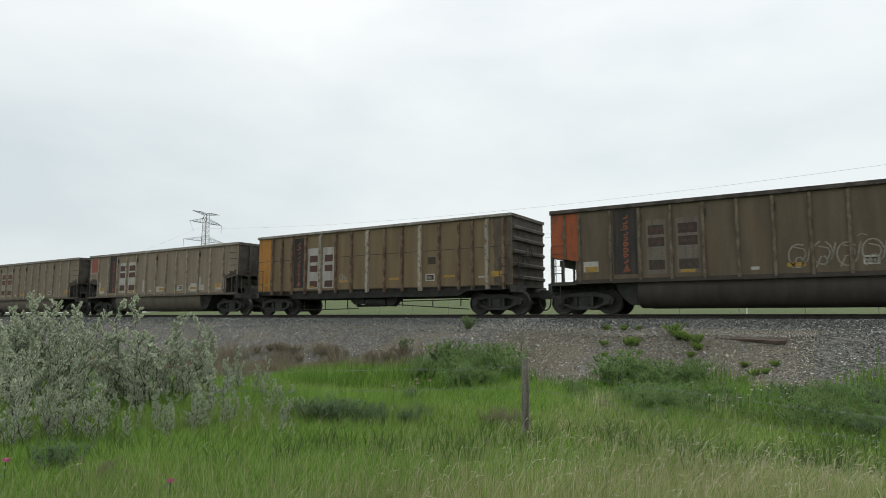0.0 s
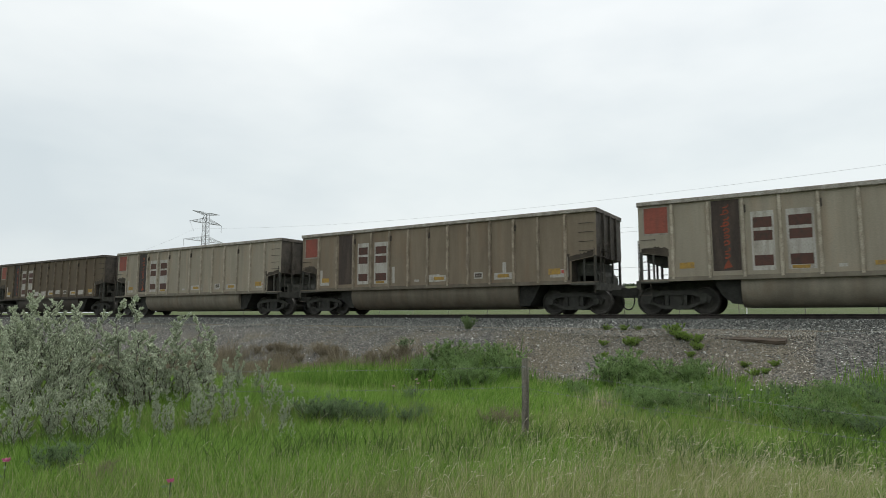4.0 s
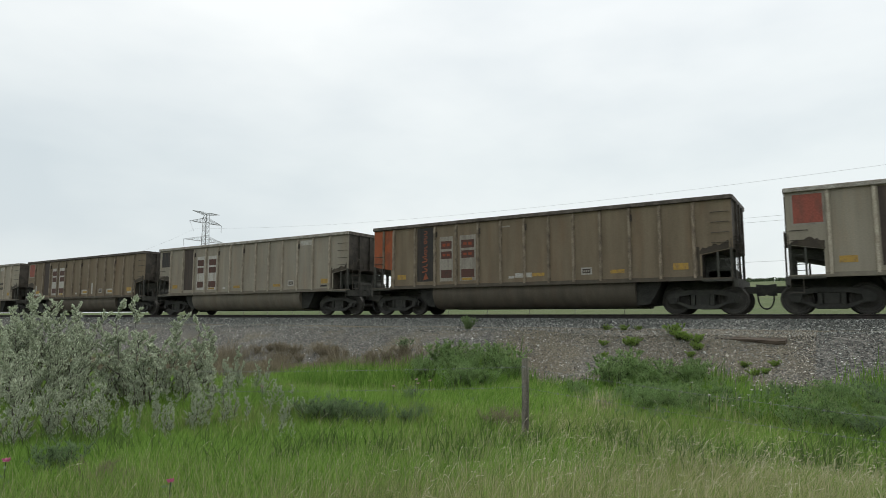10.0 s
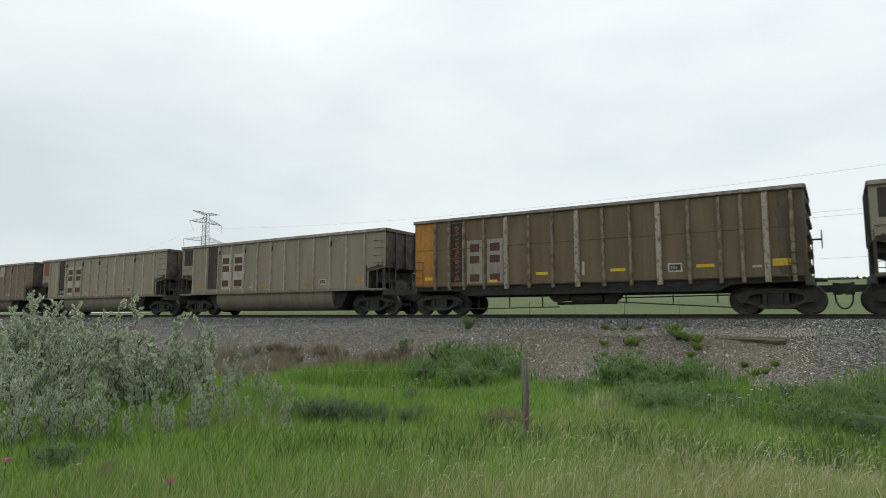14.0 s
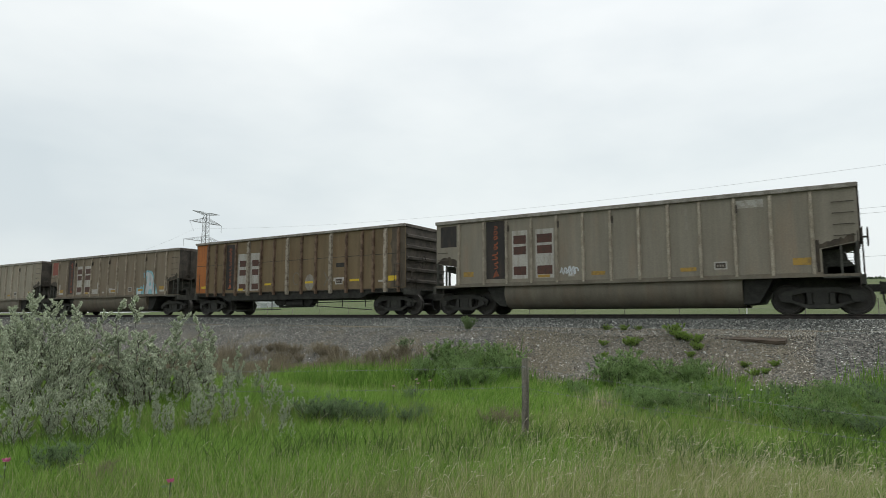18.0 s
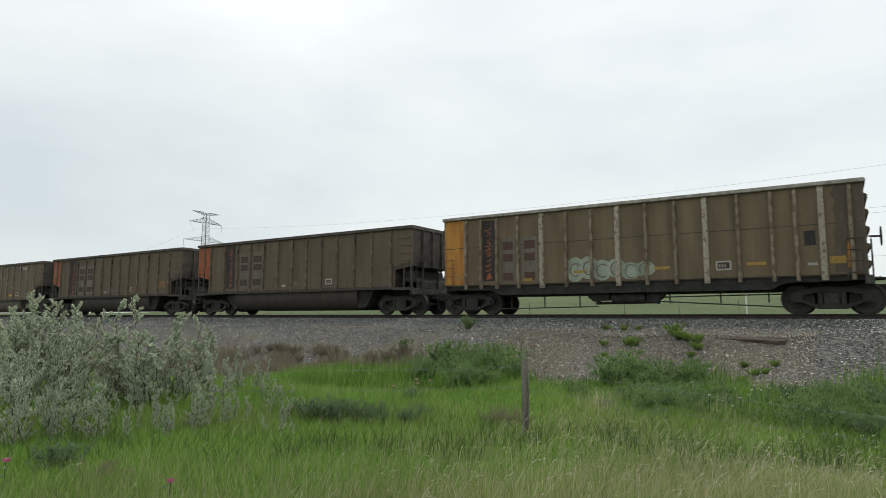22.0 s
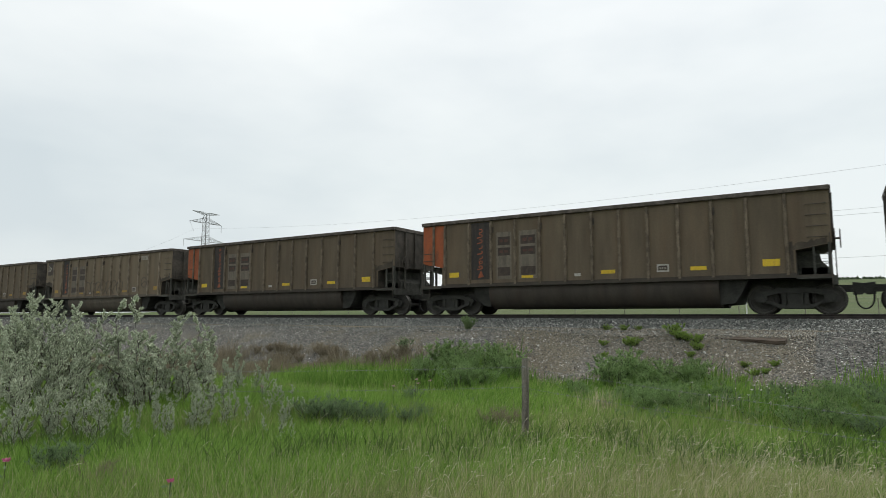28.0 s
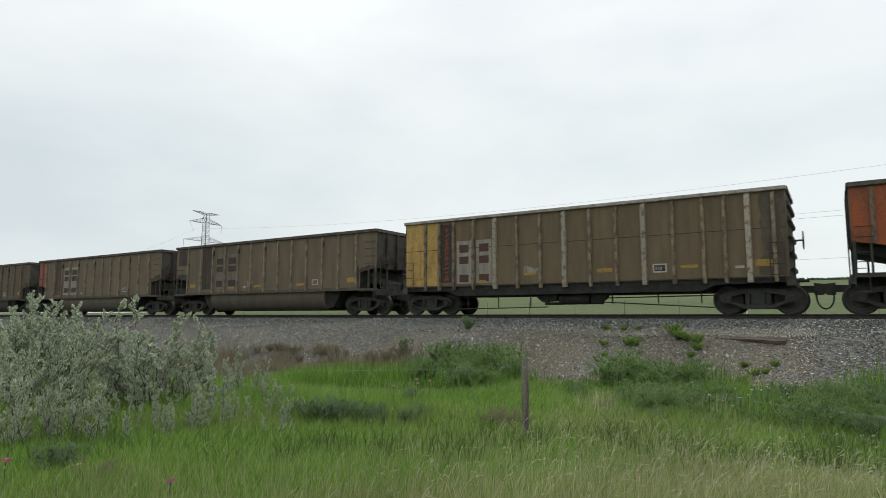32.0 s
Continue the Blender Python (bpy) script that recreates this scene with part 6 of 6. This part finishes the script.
# long low white shed and a street lamp in the distance
SHED = mat("white_sheet_metal", (0.62, 0.64, 0.64), (0.52, 0.54, 0.54), rough=0.5, scale=0.5)
SHEDROOF = mat("pale_roof_sheet", (0.42, 0.46, 0.45), (0.34, 0.38, 0.37), rough=0.5, scale=0.5)
shed = new("farm_shed")
part("wall", box(BM(), -9, 9, -4, 4, 0, 2.6), SHED, shed, "white metal walls")
part("roof", prism(BM(), [(-4.4, 2.55), (0, 3.7), (4.4, 2.55), (4.4, 2.62), (0, 3.8), (-4.4, 2.62)], -9.3, 9.3, "x"), SHEDROOF, shed, "pale pitched roof")
for x in (-6.5, -2.0, 2.5, 6.8):
    part("door", box(BM(), x - 1.1, x + 1.1, -4.06, -4.0, 0, 2.2), SHEDROOF, shed)
shed.matrix_basis = pose(-176, 151, float(ground_z(-176, 151)) - 0.6, 0, 0, 42)
tagged(shed, "long low white metal farm shed", "farm building")
lampp = new("street_lamp")
part("pole", rod(BM(), (0, 0, 0), (0, 0, 7.4), 0.11, 0.07, 8), STEEL, lampp)
bm = BM()
arm = [(0, 0, 7.4), (-0.2, 0, 7.9), (-0.7, 0, 8.15), (-1.3, 0, 8.15)]
for p, q in zip(arm, arm[1:]):
    rod(bm, p, q, 0.05, n=6)
part("arm", bm, STEEL, lampp, "curved arm")
part("lamp_head", box(BM(), -1.9, -1.25, -0.15, 0.15, 8.08, 8.2), STEEL, lampp)
lampp.matrix_basis = pose(-27.2, 240, float(ground_z(-27.2, 240)) - 0.2)
tagged(lampp, "grey street lamp with a curved arm", "street lamp")

# far woods along the ridge
rw = np.random.default_rng(31)
wx = np.concatenate([rw.uniform(-150, 60, 420), rw.uniform(-60, 120, 260)])
wy = rw.uniform(400, 470, len(wx))
wz = ground_z(wx, wy)
cents, k = [], 26
hgt = rw.uniform(1.6, 3.8, len(wx)) * np.where(wx > -20, 0.32, 0.62)
off = rw.normal(size=(len(wx), k, 3)) * np.array([1.1, 1.1, 0.5])
base = np.stack([wx, wy, wz], 1)[:, None] + off * hgt[:, None, None] * 0.42 + np.stack([np.zeros_like(hgt), np.zeros_like(hgt), hgt * 0.45], 1)[:, None]
v, f = leaf_faces(base.reshape(-1, 3), unit(rw.normal(size=(len(wx) * k, 3))), np.full(len(wx) * k, 1.3), np.full(len(wx) * k, 0.9), rw)
tagged(new("far_woods", cloud("far_woods", v, f, leaf_mat("far_woods_leaf", (0.045, 0.07, 0.036), (0.085, 0.115, 0.06)))), "dark line of far bushes and trees on the ridge", "woods", kind="stuff")


# ---- power lines ----
def lattice(bm, a, b, wa, wb, n, r=0.09):
    """A square lattice mast from a to b with widths wa and wb."""
    a, b = Vector(a), Vector(b)
    cs = ((-1, -1), (1, -1), (1, 1), (-1, 1))
    prev = None
    for i in range(n + 1):
        u = i / n
        c, w = a.lerp(b, u), (wa + (wb - wa) * u) / 2
        ring = [c + Vector((sx * w, sy * w, 0)) for sx, sy in cs]
        if prev:
            for j in range(4):
                rod(bm, prev[j], ring[j], r, n=4)
                rod(bm, prev[j], ring[(j + 1) % 4], r * 0.7, n=3)
                rod(bm, ring[j], ring[(j + 1) % 4], r * 0.6, n=3)
        prev = ring


def crossarm(bm, x, z, depth, w, r=0.09):
    """A tapered lattice arm out to x."""
    s = 1 if x > 0 else -1
    tip = Vector((x, 0, z))
    roots = [Vector((s * w, y, z + d)) for y in (-w, w) for d in (0, depth)]
    for q in roots:
        rod(bm, q, tip, r, n=4)
    for u in (0.2, 0.4, 0.6, 0.8):
        p = [q.lerp(tip, u) for q in roots]
        p2 = [q.lerp(tip, u - 0.2) for q in roots]
        for i, j in ((0, 1), (2, 3), (0, 2)):
            rod(bm, p[i], p[j], r * 0.6, n=3)
        rod(bm, p[0], p2[1], r * 0.6, n=3)
        rod(bm, p[2], p2[3], r * 0.6, n=3)


tower = new("power_pylon")
bm = BM()
lattice(bm, (0, 0, 0), (0, 0, 27.5), 6.5, 1.9, 8, 0.10)
lattice(bm, (0, 0, 27.5), (0, 0, 38.8), 1.9, 1.5, 7, 0.08)
part("mast", bm, STEEL, tower, "square steel lattice mast")
for x, z, d in ((-9.6, 28.3, 1.9), (9.6, 28.3, 1.9), (-7.4, 35.2, 1.9), (7.4, 35.2, 1.9), (-6.4, 39.2, -0.9), (6.4, 39.2, -0.9)):
    bm = BM()
    crossarm(bm, x, z, d, 0.75, 0.07)
    part("crossarm", bm, STEEL, tower, "tapered lattice arm")
    if z < 38:
        bm = BM()
        rod(bm, (x, 0, z), (x * 0.97, 0, z - 0.5), 0.05, n=4)
        for i in range(9):
            c = Vector((x, 0, z)).lerp(Vector((x * 0.72, 0, z - 3.4)), i / 9 + 0.08) if x < 0 and z > 30 else Vector((x, 0, z - 0.25 - 0.28 * i))
            rod(bm, c, c + Vector((0, 0, -0.12)), 0.13, n=6)
        part("insulator", bm, STEEL, tower, "string of insulator discs")
tower.matrix_basis = pose(-197.5, 143.6, float(ground_z(-197.5, 143.6)) - 2.1, 0, 0, 95)
tagged(tower, "grey steel lattice power pylon", "power pylon")


# the high line swings past on the far side of the track, and on to the left
pts = []
for X in np.linspace(-201.0, 190, 44):
    u = (X + 201.0)
    pts.append((X, 141.7 - 0.0856 * u, 34.1 - 0.0895 * u + 0.0002565 * u * u))
wire("power_line", pts, 0.019, CABLE, "single sagging high-voltage cable", 0, 4)
wire("power_line", [(-201.0 - 200 * u, 141.7 + 48 * u, 34.1 - 18 * u + 12 * u * u) for u in np.linspace(0, 1, 16)], 0.019, CABLE, "single sagging high-voltage cable", 0, 4)
for y, z in ((70.0, 11.95), (70.0, 11.45), (70.0, 7.35)):
    wire("utility_line", [(x, y, z - 0.3 * math.sin((x + 60) / 80 * math.pi)) for x in np.linspace(-60, 100, 40)], 0.012, CABLE, "thin utility wire beyond the track", 0, 4)

# ---- bird ----
FEATHER = mat("dark_slate_feathers", (0.032, 0.033, 0.036), (0.055, 0.056, 0.060), rough=0.8, scale=20)
bird = new("bird")
bm = BM()
lathe(bm, ((0.004, -0.10), (0.014, -0.085), (0.026, -0.06), (0.030, -0.02), (0.026, 0.03), (0.014, 0.07), (0.008, 0.10)), 0.0, 8)
part("body", bm, FEATHER, bird, "small dark body")
part("tail", prism(BM(), [(-0.010, 0.0), (0.010, 0.0), (0.022, 0.004), (-0.022, 0.004)], 0.09, 0.16), FEATHER, bird)
wings = []
for s in (-1, 1):
    bm = BM()
    top = [(0, -0.045), (s * 0.06, -0.055), (s * 0.13, -0.03), (s * 0.17, 0.03), (s * 0.10, 0.03), (s * 0.05, 0.04), (0, 0.035)]
    lo, hi = [bm.verts.new((x, y, -0.003)) for x, y in top], [bm.verts.new((x, y, 0.003)) for x, y in top]
    bm.faces.new(lo), bm.faces.new(hi[::-1])
    for i in range(7):
        bm.faces.new((lo[i], lo[(i + 1) % 7], hi[(i + 1) % 7], hi[i]))
    w = part("wing", bm, FEATHER, bird, "", pose(s * 0.015, 0, 0.01))
    wings.append((w, s))
tagged(bird, "small dark slate-coloured bird flying low over the grass", "bird")


# ---- what moves ----
def rolled(t):
    """Car lengths that the train has gone by t seconds; it slows a little."""
    return ((((1.71154e-06 * t - 1.12328e-04) * t + 9.00105e-04) * t + 1.048208) * t) + 0.0079


def car_x(k, t):
    """Centre of car k along the track."""
    return 0.509 + 7.285 - PITCH * (k + 0.587 - rolled(t))


def motions():
    for k, car in enumerate(cars):
        walk(car, [(t, pose(car_x(k, t), TRACK, RAIL)) for t in range(33)])
        inside = [f for f in range(961) if -95 < car_x(k, f / FPS) < 16]
        stops = sorted({0, 960, *inside})
        for ob in car.children_recursive:
            if ob.name.startswith("wheelset"):
                rows, turn, last = [], 0.0, None
                for f in stops:
                    x = car_x(k, f / FPS)
                    if last is not None and f - last[0] == 1:
                        turn += math.degrees((x - last[1]) / 0.457)
                    last = (f, x)
                    rows.append((f / FPS, Matrix.Translation(ob.location) @ pose(0, 0, 0, 0, turn, 0)))
                walk(ob, rows)

    # the bird skims over the grass twice, circling behind the camera between
    flight = ((0.0, 40.0, 5.0, 8.0), (7.6, 8.0, 6.8, 1.6), (8.2, 1.5, 7.6, 0.35), (8.4, -0.25, 7.89, 0.3), (8.5, -1.27, 7.95, 0.38), (8.6, -2.42, 8.04, 0.44), (8.7, -3.48, 7.95, 0.48), (8.8, -4.56, 7.85, 0.5),
              (8.9, -5.61, 7.65, 0.55), (9.0, -6.72, 7.52, 0.67), (9.1, -7.97, 7.31, 0.76), (9.2, -9.29, 7.04, 0.88), (9.4, -12.44, 6.42, 1.15), (10.0, -18.0, 2.0, 2.2), (10.4, -18.0, -4.0, 3.0),
              (10.9, -12.0, -9.0, 4.0), (11.4, 0.0, -11.0, 4.6), (11.9, 10.0, -7.0, 3.8), (12.3, 12.0, 0.0, 2.4), (12.6, 7.0, 5.0, 1.2), (12.9, 1.24, 6.44, 0.46), (13.0, 0.05, 6.39, 0.53), (13.1, -1.36, 6.19, 0.6),
              (13.2, -2.97, 5.86, 0.65), (13.3, -4.82, 5.38, 0.77), (13.4, -6.93, 4.84, 0.96), (13.5, -9.41, 4.18, 1.21), (14.0, -15.0, 2.0, 2.2), (18.0, -40.0, -10.0, 8.0), (32.0, -90.0, -60.0, 20.0))
    rows = []
    for i, (t, x, y, z) in enumerate(flight):
        a, b = flight[max(i - 1, 0)], flight[min(i + 1, len(flight) - 1)]
        rows.append((t, pose(x, y, z, 0, 0, math.degrees(math.atan2(b[1] - a[1], -(b[2] - a[2]))))))
    walk(bird, rows)
    for w, s in wings:
        beat = []
        for f in range(0, 961, 2):
            if f in (0, 960) or 246 < f < 290 or 380 < f < 412:
                beat.append((f / FPS, Matrix.Translation((s * 0.015, 0, 0.01)) @ pose(0, 0, 0, 0, -s * 35 * math.sin(f * 1.1), 0)))
        walk(w, beat)


motions()
